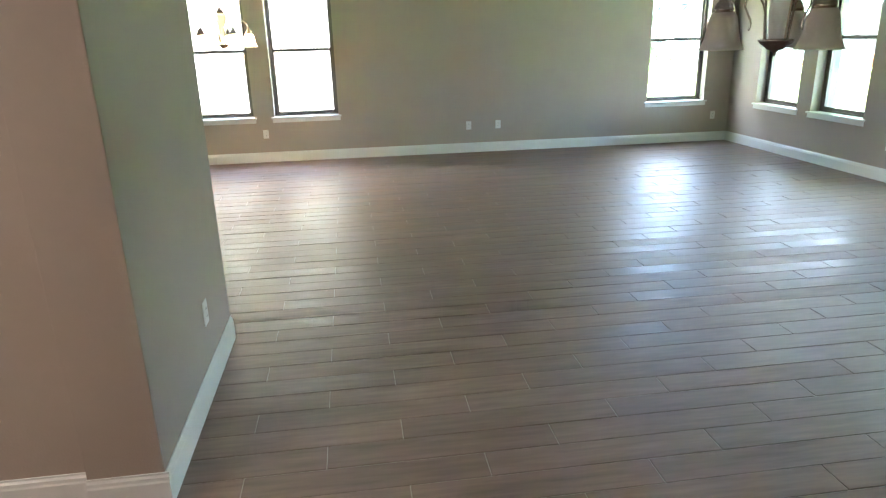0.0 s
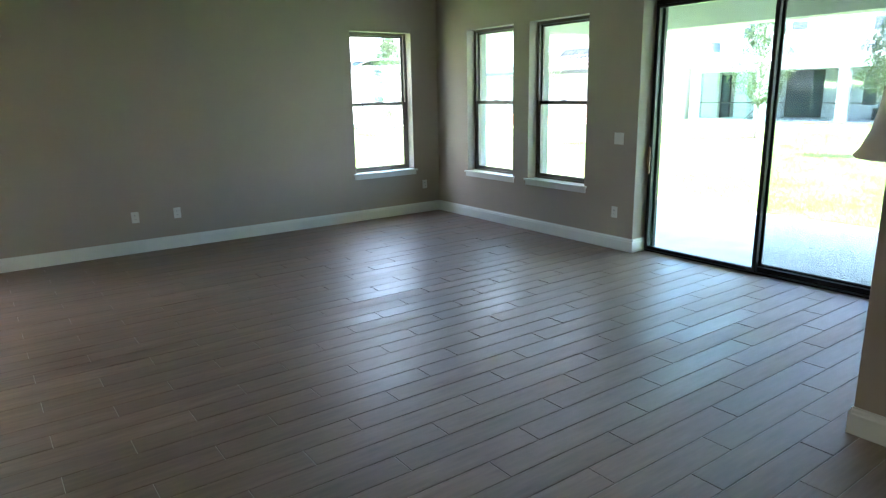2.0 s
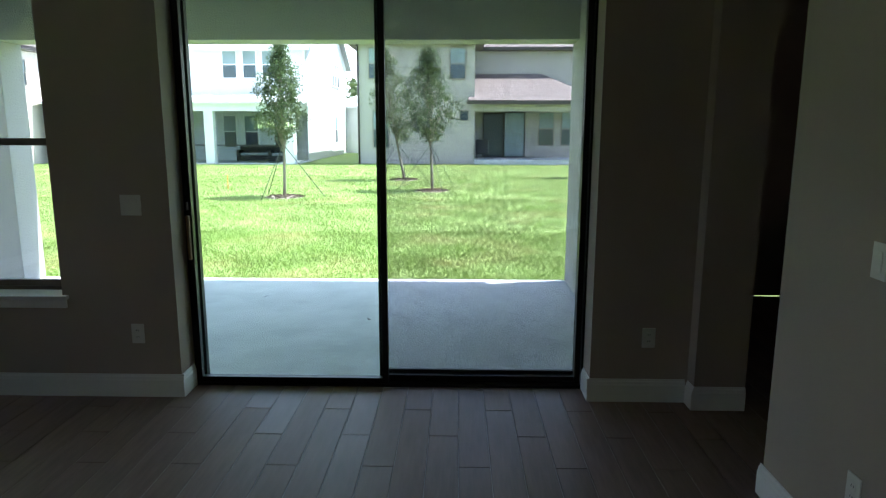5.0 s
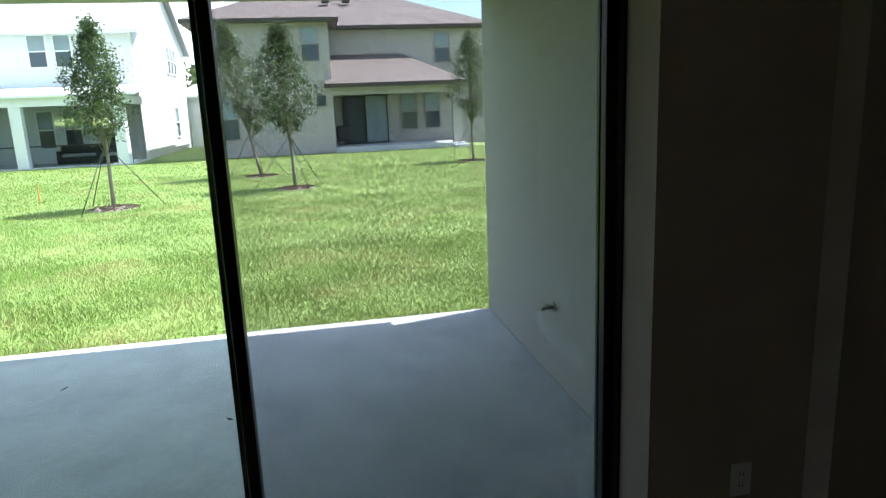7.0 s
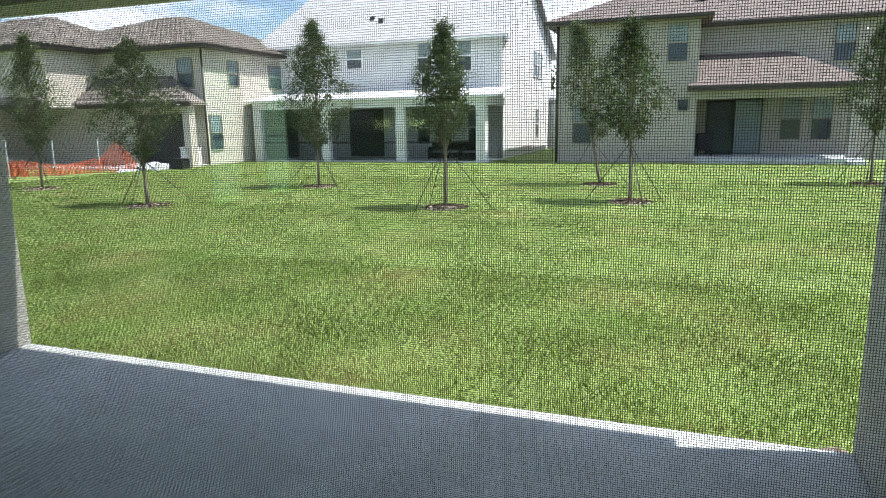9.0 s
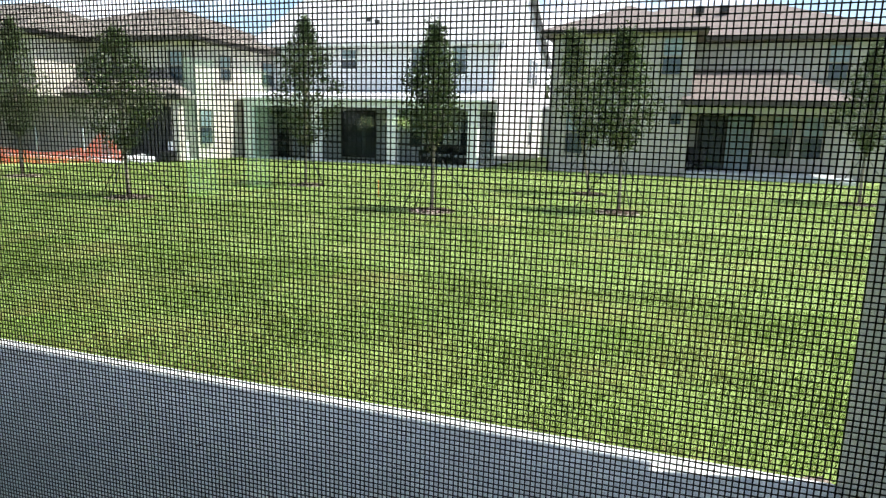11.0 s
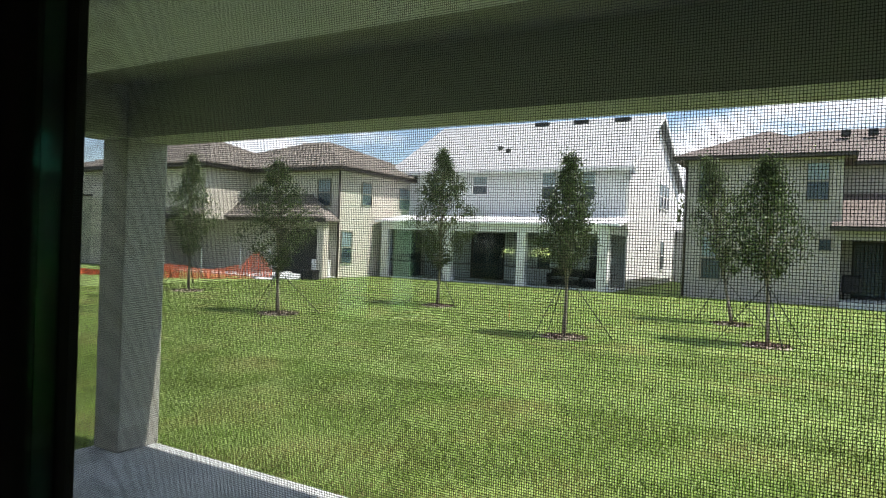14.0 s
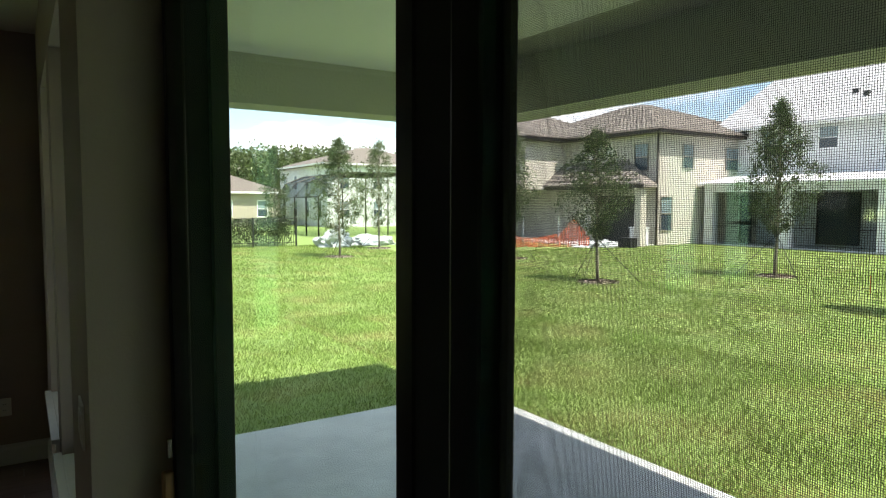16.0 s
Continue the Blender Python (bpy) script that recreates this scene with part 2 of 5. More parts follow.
def frosted(name, colour, weight):
    m = material(name, colour, 0.45, scale=9, vary=0.1)
    n, l = m.node_tree.nodes, m.node_tree.links
    b = n["Principled BSDF"]
    thin, mix = n.new("ShaderNodeBsdfTranslucent"), n.new("ShaderNodeMixShader")
    thin.inputs[0].default_value = (*colour, 1)
    mix.inputs[0].default_value = weight
    l.new(b.outputs[0], mix.inputs[1])
    l.new(thin.outputs[0], mix.inputs[2])
    l.new(mix.outputs[0], n["Material Output"].inputs[0])
    return m


SHADE = frosted("alabaster glass", (0.90, 0.885, 0.86), 0.72)
BULB = glow("warm bulb", (1.0, 0.58, 0.24), 15.0)
# glow for the unseen ceiling fixture that is added below
ADDED_LAMP_GLASS = glow("glow of the added ceiling light", (1.0, 0.8, 0.6), 2.0)


# ---- building helpers ----
def box(bm, x0, x1, y0, y1, z0, z1, bevel=0.0):
    """One closed block."""
    v = [bm.verts.new((x, y, z)) for x in (x0, x1) for y in (y0, y1) for z in (z0, z1)]
    fs = [bm.faces.new([v[i] for i in q]) for q in ((0, 1, 3, 2), (4, 6, 7, 5), (0, 4, 5, 1), (2, 3, 7, 6), (0, 2, 6, 4), (1, 5, 7, 3))]
    if bevel:
        edges = list({e for f in fs for e in f.edges})
        bmesh.ops.bevel(bm, geom=edges, offset=bevel, segments=2, affect="EDGES", profile=0.5)
    return bm


def boxes(*blocks, bevel=0.0):
    bm = bmesh.new()
    for b in blocks:
        box(bm, *b, bevel=bevel)
    return bm


def extrude(bm, outline, along0, along1, axis):
    """A profile (pairs of the two other axes) run from along0 to along1 on the given axis."""
    def at(p, s):
        return {"x": (s, p[0], p[1]), "y": (p[0], s, p[1]), "z": (p[0], p[1], s)}[axis]
    a = [bm.verts.new(at(p, along0)) for p in outline]
    b = [bm.verts.new(at(p, along1)) for p in outline]
    n = len(outline)
    for i in range(n):
        bm.faces.new((a[i], a[(i + 1) % n], b[(i + 1) % n], b[i]))
    bm.faces.new(a[::-1])
    bm.faces.new(b)
    bmesh.ops.recalc_face_normals(bm, faces=bm.faces)
    return bm


def lathe(bm, profile, segments=24, centre=(0, 0, 0)):
    """A turned shape from (radius, height) pairs."""
    rings = []
    for r, z in profile:
        rings.append([bm.verts.new((centre[0] + r * math.cos(2 * math.pi * k / segments), centre[1] + r * math.sin(2 * math.pi * k / segments), centre[2] + z)) for k in range(segments)])
    for a, b in zip(rings, rings[1:]):
        for k in range(segments):
            bm.faces.new((a[k], a[(k + 1) % segments], b[(k + 1) % segments], b[k]))
    for f in bm.faces:
        f.smooth = True
    return bm


def tube(bm, points, radius, sides=8, taper=None):
    """A round bar along a line of points."""
    pts = [Vector(p) for p in points]
    rings = []
    for i, p in enumerate(pts):
        d = (pts[min(i + 1, len(pts) - 1)] - pts[max(i - 1, 0)]).normalized()
        side = d.cross(Vector((0, 0, 1)) if abs(d.z) < 0.95 else Vector((1, 0, 0))).normalized()
        up = side.cross(d)
        r = radius if taper is None else radius + (taper - radius) * i / (len(pts) - 1)
        rings.append([bm.verts.new(p + (side * math.cos(2 * math.pi * k / sides) + up * math.sin(2 * math.pi * k / sides)) * r) for k in range(sides)])
    for a, b in zip(rings, rings[1:]):
        for k in range(sides):
            f = bm.faces.new((a[k], a[(k + 1) % sides], b[(k + 1) % sides], b[k]))
            f.smooth = True
    bm.faces.new(rings[0][::-1])
    bm.faces.new(rings[-1])
    bmesh.ops.recalc_face_normals(bm, faces=bm.faces)
    return bm


def shaped(name, bm, mat):
    me = bpy.data.meshes.new(name)
    bm.to_mesh(me)
    bm.free()
    me.materials.append(mat)
    return new(name, me)


def part(name, bm, mat, parent, label=""):
    ob = shaped(name, bm, mat)
    ob.parent = parent
    # parts are modelled in place: undo the parent's own placing
    up = Matrix.Identity(4)
    p = parent
    while p:
        up = p.matrix_basis.inverted() @ up if p.parent is None else up
        p = p.parent
    ob.data.transform(up)
    return tagged(ob, label)


def thing(name, place, label, category, group="", kind=""):
    ob = new(name)
    ob.empty_display_size = 0.1
    ob.matrix_basis = Matrix.Translation(place)
    return tagged(ob, label, category, group, kind)


def setting(name, bm, mat, label="", category=""):
    return tagged(shaped(name, bm, mat), label, category, "", "structure")


def stuff(name, verts, faces, mat, label, category, parent=None):
    me = bpy.data.meshes.new(name)
    verts, faces = np.asarray(verts, dtype=np.float32), np.asarray(faces, dtype=np.int32)
    n, k = faces.shape
    me.vertices.add(len(verts))
    me.vertices.foreach_set("co", verts.ravel())
    me.loops.add(n * k)
    me.loops.foreach_set("vertex_index", faces.ravel())
    me.polygons.add(n)
    me.polygons.foreach_set("loop_start", np.arange(n, dtype=np.int32) * k)
    me.update(calc_edges=True)
    me.validate()
    me.materials.append(mat)
    ob = new(name, me)
    if parent:
        ob.parent = parent
    return tagged(ob, label, category, "", "stuff" if category or parent is None else "")


# ---- the room: floor, walls, ceiling ----
WX, WY, CEIL = 5.87, 9.35, 2.84      # inner faces of the door wall and the far wall, ceiling height
OUT = 0.25                            # wall thickness
HEAD, SILL = 2.40, 0.62
DOOR_HEAD, DX = 2.46, 0.065           # the sliding door: top of its opening, and how deep it sits


def wall(name, axis, f0, f1, a0, a1, openings, mat, label, z0=0.0, z1=CEIL):
    """A wall of thickness f0..f1 running a0..a1, with openings (a, b, low, high) through it."""
    bm = bmesh.new()

    def block(a, b, lo, hi):
        if b - a > 1e-4 and hi - lo > 1e-4:
            box(bm, *((a, b, f0, f1) if axis == "x" else (f0, f1, a, b)), lo, hi)
    at = a0
    for a, b, lo, hi in sorted(openings):
        block(at, a, z0, z1)
        block(a, b, z0, lo)
        block(a, b, hi, z1)
        at = b
    block(at, a1, z0, z1)
    return setting(name, bm, mat, label, "wall")


FAR_WINDOWS = [(-2.06, -1.17), (-0.89, -0.01), (4.55, 5.45)]
SIDE_WINDOWS = [(6.63, 7.52), (7.79, 8.68)]
DOOR = (3.54, 5.96)
setting("floor", boxes((-4.2, 6.10, -3.2, 9.35, -0.16, -0.0030), (6.10, 8.4, -3.2, 2.70, -0.16, -0.0030)), GROUT, "grey-brown grout bed under the plank tiles", "floor")
wall("wall_north", "x", WY, WY + OUT, -4.2, WX + OUT, [(a, b, SILL - 0.02, HEAD) for a, b in FAR_WINDOWS], WALL, "greige painted wall with three windows")
wall("wall_east", "y", WX, WX + OUT, 2.97, WY, [(a, b, SILL - 0.02, HEAD) for a, b in SIDE_WINDOWS] + [(*DOOR, 0.0, DOOR_HEAD)], WALL, "greige painted wall with sliding door and two windows")
setting("wall_pilaster", boxes((5.76, WX + OUT, 2.68, 2.97, 0, CEIL)), WALL, "shallow greige pilaster beside the kitchen opening", "wall")
setting("wall_pier", boxes((3.76, 4.88, 1.40, 2.98, 0, CEIL), bevel=0.004), WALL, "greige painted wall block with rounded corner bead", "wall")
setting("wall_left", boxes((-0.87, -0.60, 2.06, 3.49, 0, CEIL), bevel=0.004), WALL, "greige painted wall end with rounded corner bead", "wall")
setting("wall_left_recess", boxes((-2.6, -0.87, 2.11, 3.46, 0, CEIL)), WALL, "greige painted wall set slightly back", "wall")
setting("wall_west", boxes((-4.4, -4.2, -3.4, WY + OUT, 0, CEIL)), WALL, "plain greige wall", "wall")
setting("wall_south", boxes((-4.2, 8.4, -3.4, -3.2, 0, CEIL)), WALL, "plain greige wall", "wall")
setting("wall_kitchen", boxes((8.4, 8.6, -3.4, -0.62, 0, CEIL), (8.4, 8.6, 0.40, 2.70, 0, CEIL), (8.4, 8.6, -0.62, 0.40, 0, 1.07), (8.4, 8.6, -0.62, 0.40, 2.20, CEIL)), WALL, "greige kitchen wall with a window", "wall")
setting("ceiling", boxes((-4.4, 8.6, -3.4, WY + OUT, CEIL, CEIL + 0.12)), CEILING, "smooth white ceiling", "ceiling")


def skirting(a, b, face, axis, side):
    """A moulded white baseboard from a to b on the wall face; side +1 or -1 is the way it stands out."""
    t = 0.016 * side
    profile = [(face, 0.0), (face + t, 0.0), (face + t, 0.102), (face + t * 0.8, 0.110), (face + t * 0.72, 0.122), (face + t * 0.35, 0.130), (face + t * 0.3, 0.138), (face, 0.138)]
    bm = bmesh.new()
    extrude(bm, profile, a, b, axis)
    return setting("baseboard", bm, TRIM, "white moulded baseboard", "baseboard")


E = 0.016
skirting(-4.2, WX, WY, "x", -1)
skirting(DOOR[1] - E, WY - E, WX, "y", -1)
skirting(WX, 5.985 + DX, DOOR[1], "x", -1)
skirting(2.97 + E, DOOR[0] + E, WX, "y", -1)
skirting(WX, 5.985 + DX, DOOR[0], "x", 1)
skirting(5.76 - E, WX - E, 2.97, "x", 1)
skirting(2.68, 2.97, 5.76, "y", -1)
skirting(1.40, 2.98, 3.76, "y", -1)
skirting(3.76 - E, 4.88 + E, 2.98, "x", 1)
skirting(1.40, 2.97, 4.88, "y", 1)
skirting(2.06, 3.49, -0.60, "y", 1)
skirting(-0.87, -0.60 + E, 2.06, "x", -1)
skirting(-2.6, -0.87, 2.11, "x", -1)


def room_window(number, axis, a0, a1, face):
    """A single-hung bronze window deep in its plastered opening, with a white sill."""
    root = tagged(new("window_%d" % number), "bronze single-hung window with white sill", "window", "", "structure")
    y0 = face + 0.125

    def blocks(*bs, bevel=0.0):
        return boxes(*[(a, b, f0, f1, z0, z1) if axis == "x" else (f0, f1, a, b, z0, z1) for a, b, f0, f1, z0, z1 in bs], bevel=bevel)
    mid, lo, hi, w = 1.50, SILL, HEAD, 0.035
    part("window_frame", blocks((a0, a0 + w, y0, y0 + 0.07, lo, hi), (a1 - w, a1, y0, y0 + 0.07, lo, hi), (a0 + w, a1 - w, y0, y0 + 0.07, hi - w, hi), (a0 + w, a1 - w, y0, y0 + 0.07, lo, lo + 0.022), bevel=0.003), WINDOW_BRONZE, root)
    i0, i1 = a0 + w, a1 - w
    low = part("lower_sash", blocks((i0, i0 + 0.03, y0 + 0.008, y0 + 0.035, lo + 0.022, mid + 0.02), (i1 - 0.03, i1, y0 + 0.008, y0 + 0.035, lo + 0.022, mid + 0.02), (i0 + 0.03, i1 - 0.03, y0 + 0.008, y0 + 0.035, lo + 0.022, lo + 0.06), (i0 + 0.03, i1 - 0.03, y0 + 0.004, y0 + 0.035, mid - 0.02, mid + 0.022), bevel=0.002), WINDOW_BRONZE, root)
    up = part("upper_sash", blocks((i0, i0 + 0.022, y0 + 0.038, y0 + 0.062, mid - 0.02, hi - w), (i1 - 0.022, i1, y0 + 0.038, y0 + 0.062, mid - 0.02, hi - w), (i0 + 0.022, i1 - 0.022, y0 + 0.038, y0 + 0.062, hi - w - 0.022, hi - w), (i0 + 0.022, i1 - 0.022, y0 + 0.038, y0 + 0.062, mid - 0.02, mid + 0.02), bevel=0.002), WINDOW_BRONZE, root)
    for holder, z0, z1, d in ((low, lo + 0.06, mid - 0.02, 0.02), (up, mid + 0.02, hi - w - 0.022, 0.05)):
        p = part("pane", blocks((i0 + 0.02, i1 - 0.02, y0 + d, y0 + d + 0.004, z0, z1)), PANE, holder)
        p.visible_shadow = False
    part("sash_lock", blocks(((a0 + a1) / 2 - 0.03, (a0 + a1) / 2 + 0.03, y0 - 0.012, y0 + 0.02, mid + 0.022, mid + 0.034)), WINDOW_BRONZE, root)
    part("window_sill", blocks((a0 - 0.04, a1 + 0.04, face - 0.035, face, SILL - 0.022, SILL), (a0, a1, face, y0, SILL - 0.02, SILL), bevel=0.003), TRIM, root)
    part("apron", blocks((a0 - 0.025, a1 + 0.025, face - 0.016, face - 0.001, SILL - 0.075, SILL - 0.022)), TRIM, root)


for k, (a, b) in enumerate(FAR_WINDOWS):
    room_window(k + 1, "x", a, b, WY)
for k, (a, b) in enumerate(SIDE_WINDOWS):
    room_window(k + 4, "y", a, b, WX)

# ---- the sliding door with its insect screen ----
door = tagged(new("door_1"), "closed dark bronze sliding glass door with an insect screen outside", "door", "", "structure")
D0, D1 = DOOR
DH = DOOR_HEAD
F0, F1 = 6.0 + DX, 6.135 + DX
part("door_frame", boxes((F0, F1, D0, D0 + 0.012, 0.0, DH), (F0, F1, D1 - 0.012, D1, 0.0, DH), (F1 - 0.045, F1, D1 - 0.04, D1 - 0.012, 0.014, DH - 0.045), (F0, F1, D0 + 0.012, D1 - 0.012, DH - 0.045, DH), (F0 - 0.015, F1, D0 + 0.012, D1 - 0.012, -0.02, 0.014),
                         (F0 + 0.034, F0 + 0.038, D0 + 0.012, D1 - 0.012, 0.014, 0.026), (F0 + 0.086, F0 + 0.09, D0 + 0.012, D1 - 0.04, 0.014, 0.026), bevel=0.002), BRONZE, door)


def glazed(x0, x1, y0, y1, stile, name, fill):
    rail, top = 0.036, DH - 0.046
    body = part(name, boxes((x0, x1, y0, y0 + stile, 0.018, top), (x0, x1, y1 - stile, y1, 0.018, top), (x0, x1, y0 + stile, y1 - stile, 0.018, 0.018 + rail), (x0, x1, y0 + stile, y1 - stile, top - rail * 0.8, top), bevel=0.003), BRONZE, door)
    p = part("pane", boxes(((x0 + x1) / 2 - 0.003, (x0 + x1) / 2 + 0.003, y0 + stile - 0.01, y1 - stile + 0.01, 0.045, top - 0.024)), fill, body)
    p.visible_shadow = False
    return body


inner = glazed(F0 - 0.015, F0 + 0.028, 4.745, 5.947, 0.036, "glass_panel", PATIO_PANE)
glazed(F0 + 0.042, F0 + 0.084, D0 + 0.0125, 4.806, 0.034, "glass_panel", FIXED_PANE)
part("pull_handle", boxes((F0 - 0.045, F0 - 0.0155, 5.918, 5.940, 0.80, 1.07), bevel=0.008), BRASS, inner, "worn wooden door pull")
part("latch", boxes((F0 - 0.032, F0 - 0.0155, 5.922, 5.936, 1.10, 1.15), bevel=0.004), NICKEL, inner, "small metal thumb latch")
S0, S1, SCREEN_X = 3.553, 4.808, F0 + 0.103
screen = part("screen_panel", boxes((F0 + 0.093, F0 + 0.113, S0, S0 + 0.034, 0.026, DH - 0.05), (F0 + 0.093, F0 + 0.113, S1 - 0.055, S1, 0.026, DH - 0.05), (F0 + 0.093, F0 + 0.113, S0 + 0.034, S1 - 0.055, 0.026, 0.075), (F0 + 0.093, F0 + 0.113, S0 + 0.034, S1 - 0.055, DH - 0.10, DH - 0.05), bevel=0.002), BRONZE, door, "slim dark frame of the sliding insect screen")


def weave(y0, y1, z0, z1, pitch_y, pitch_z, r):
    """Every strand of the insect screen as a thin round wire."""
    ring = [(r * math.cos(k * math.pi / 3), r * math.sin(k * math.pi / 3)) for k in range(6)]
    ny, nz = int((y1 - y0) / pitch_y), int((z1 - z0) / pitch_z)
    verts, faces = [], []
    rng = np.random.default_rng(3)

    def strand(c0, c1, along):
        base = len(verts)
        for end in (0, 1):
            for du, dv in ring:
                if along == "z":
                    verts.append((SCREEN_X + du, (c0, c1)[end] + dv, (z0, z1)[end]))
                else:
                    verts.append((SCREEN_X + du, (y0, y1)[end], (c0, c1)[end] + dv))
        faces.extend([(base + a, base + b, base + b + 6, base + a + 6) for a, b in ((0, 1), (1, 2), (2, 3), (3, 4), (4, 5), (5, 0))])
    for k in range(ny):
        c = y0 + pitch_y * (k + 0.5) + rng.normal(0, pitch_y * 0.035)
        strand(c, c + rng.normal(0, pitch_y * 0.012), "z")
    for k in range(nz):
        c = z0 + pitch_z * (k + 0.5) + rng.normal(0, pitch_z * 0.035)
        strand(c, c + rng.normal(0, pitch_z * 0.012), "y")
    return verts, faces


stuff("insect_mesh", *weave(S0 + 0.030, S1 - 0.045, 0.07, DH - 0.095, 0.00150, 0.00158, 0.000196), WIRE, "fine charcoal insect screen mesh", "", screen)

# ---- the covered patio outside ----
PZ, PX, PY0, PY1 = -0.12, 9.53, 3.09, 9.46
PC = 2.90
setting("patio", boxes((6.12, PX, PY0, PY1, -0.30, PZ), bevel=0.012), CONCRETE, "broom-finished grey concrete patio slab", "patio")
setting("patio_wall", boxes((6.12, PX, 2.70, PY0, -0.25, PC + 0.1)), STUCCO, "pale grey stucco side wall of the covered patio", "wall")
setting("house_face", boxes((6.12, 6.19, PY0, D0, -0.2, PC), (6.12, 6.19, D1, SIDE_WINDOWS[0][0], -0.2, PC), (6.12, 6.19, SIDE_WINDOWS[0][1], SIDE_WINDOWS[1][0], -0.2, PC), (6.12, 6.19, SIDE_WINDOWS[1][1], 9.6, -0.2, PC),
                            (6.12, 6.19, D0, D1, DOOR_HEAD, PC), (6.12, 6.19, *SIDE_WINDOWS[0], HEAD, PC), (6.12, 6.19, *SIDE_WINDOWS[1], HEAD, PC), (6.12, 6.19, *SIDE_WINDOWS[0], -0.2, SILL - 0.02), (6.12, 6.19, *SIDE_WINDOWS[1], -0.2, SILL - 0.02)), STUCCO, "pale grey stucco outer face of the house", "wall")
setting("patio_column", boxes((9.15, PX, 9.10, 9.43, PZ, 2.475), bevel=0.01), STUCCO, "square pale stucco patio column", "column")
setting("patio_beam", boxes((9.15, PX, PY0, 9.43, 2.475, PC), (6.19, 9.15, 9.10, 9.43, 2.475, PC)), STUCCO, "pale stucco beam round the patio", "beam")
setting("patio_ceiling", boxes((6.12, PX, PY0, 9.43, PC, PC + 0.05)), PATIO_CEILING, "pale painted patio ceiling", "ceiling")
setting("patio_roof", boxes((6.12, 9.77, 2.52, 9.70, PC + 0.10, PC + 0.26)), FASCIA_DARK, "flat dark-edged roof over the patio", "roof")
setting("house_roof", boxes((-4.9, 9.0, -3.9, 2.98, 3.0, 3.3), (-4.9, 6.12, 2.98, 10.0, 3.0, 3.3)), SHINGLE_BROWN, "low roof over the rooms", "roof")

ground_bm = bmesh.new()
bmesh.ops.create_grid(ground_bm, x_segments=60, y_segments=60, size=600)
for v in ground_bm.verts:
    v.co.z = -0.21
setting("ground", ground_bm, LAWN, "wide flat lawn ground", "lawn")


def bib():
    root = thing("hose_bib", (7.90, PY0, 0.37), "dull weathered metal hose tap on the stucco patio wall", "tap")
    bm = bmesh.new()
    tube(bm, [(7.90, PY0 + 0.002, 0.37), (7.90, PY0 + 0.06, 0.37), (7.90, PY0 + 0.09, 0.362)], 0.012, 10)
    part("spout", bm, TAUPE, root)
    bm = bmesh.new()
    tube(bm, [(7.86, PY0 + 0.05, 0.385), (7.94, PY0 + 0.05, 0.385)], 0.009, 8)
    part("handle", bm, TAUPE, root)
    bm = bmesh.new()
    tube(bm, [(7.90, PY0 + 0.0005, 0.37), (7.90, PY0 + 0.008, 0.37)], 0.03, 16)
    part("flange", bm, TAUPE, root)


bib()


def patio_light():
    root = thing("patio_ceiling_light", (7.81, 8.18, PC), "white round flush light on the patio ceiling", "ceiling light")
    bm = bmesh.new()
    lathe(bm, [(0.001, -0.002), (0.095, -0.002), (0.10, -0.012), (0.085, -0.026), (0.078, -0.024)], 28, (7.81, 8.18, PC))
    part("trim_ring", bm, TRIM, root)
    bm = bmesh.new()
    lathe(bm, [(0.078, -0.024), (0.05, -0.028), (0.001, -0.030)], 28, (7.81, 8.18, PC))
    part("diffuser", bm, PLATE, root)


patio_light()

# ---- switches and sockets ----


def plate(name, label, category, place, axis, side, w, h, rockers=0, sockets=0):
    """A cover plate on a wall; axis is the wall's running axis, side the way it faces."""
    root = thing(name, place, label, category, "wall plates")
    x, y, z = place

    def b(u0, u1, d0, d1, z0, z1, bevel=0.0):
        lo, hi = sorted((d0 * side, d1 * side))
        return boxes((x + u0, x + u1, y + lo, y + hi, z + z0, z + z1) if axis == "x" else (x + lo, x + hi, y + u0, y + u1, z + z0, z + z1), bevel=bevel)
    part("cover", b(-w / 2, w / 2, 0.0005, 0.006, -h / 2, h / 2, 0.0015), PLATE, root)
    for k in range(rockers):
        c = (k - (rockers - 1) / 2) * 0.046
        part("rocker", b(c - 0.016, c + 0.016, 0.006, 0.009, -0.033, 0.033, 0.001), PLATE, root)
    for k in range(sockets):
        c = (k - (sockets - 1) / 2) * 0.04
        face = part("socket_face", b(-0.016, 0.016, 0.006, 0.008, c - 0.014, c + 0.014, 0.0008), PLATE, root)
        for s in (-0.006, 0.006):
            part("slot", b(s - 0.0015, s + 0.0015, 0.0081, 0.0086, c - 0.004, c + 0.005), SLOT, face)
    return root


for sx in (-1.03, 1.845, 2.28, 5.62):
    plate("wall_outlet", "white double wall outlet above the baseboard", "outlet", (sx, WY, 0.39), "x", -1, 0.075, 0.118, sockets=2)
plate("wall_outlet", "white double wall outlet between window and door", "outlet", (WX, 6.20, 0.39), "y", -1, 0.075, 0.118, sockets=2)
plate("wall_outlet", "white double wall outlet beside the sliding door", "outlet", (WX, 3.21, 0.39), "y", -1, 0.075, 0.118, sockets=2)
plate("light_switch", "white double rocker switch beside the sliding door", "switch", (WX, 6.18, 1.15), "y", -1, 0.118, 0.118, rockers=2)
plate("light_switch", "white double rocker switch on the wall block", "switch", (3.76, 2.78, 1.17), "y", -1, 0.118, 0.118, rockers=2)
plate("light_switch", "white rocker switch on the bright wall face", "switch", (4.27, 2.98, 1.17), "x", 1, 0.075, 0.118, rockers=1)
plate("wall_outlet", "white double wall outlet on the wall block", "outlet", (4.26, 2.98, 0.38), "x", 1, 0.075, 0.118, sockets=2)
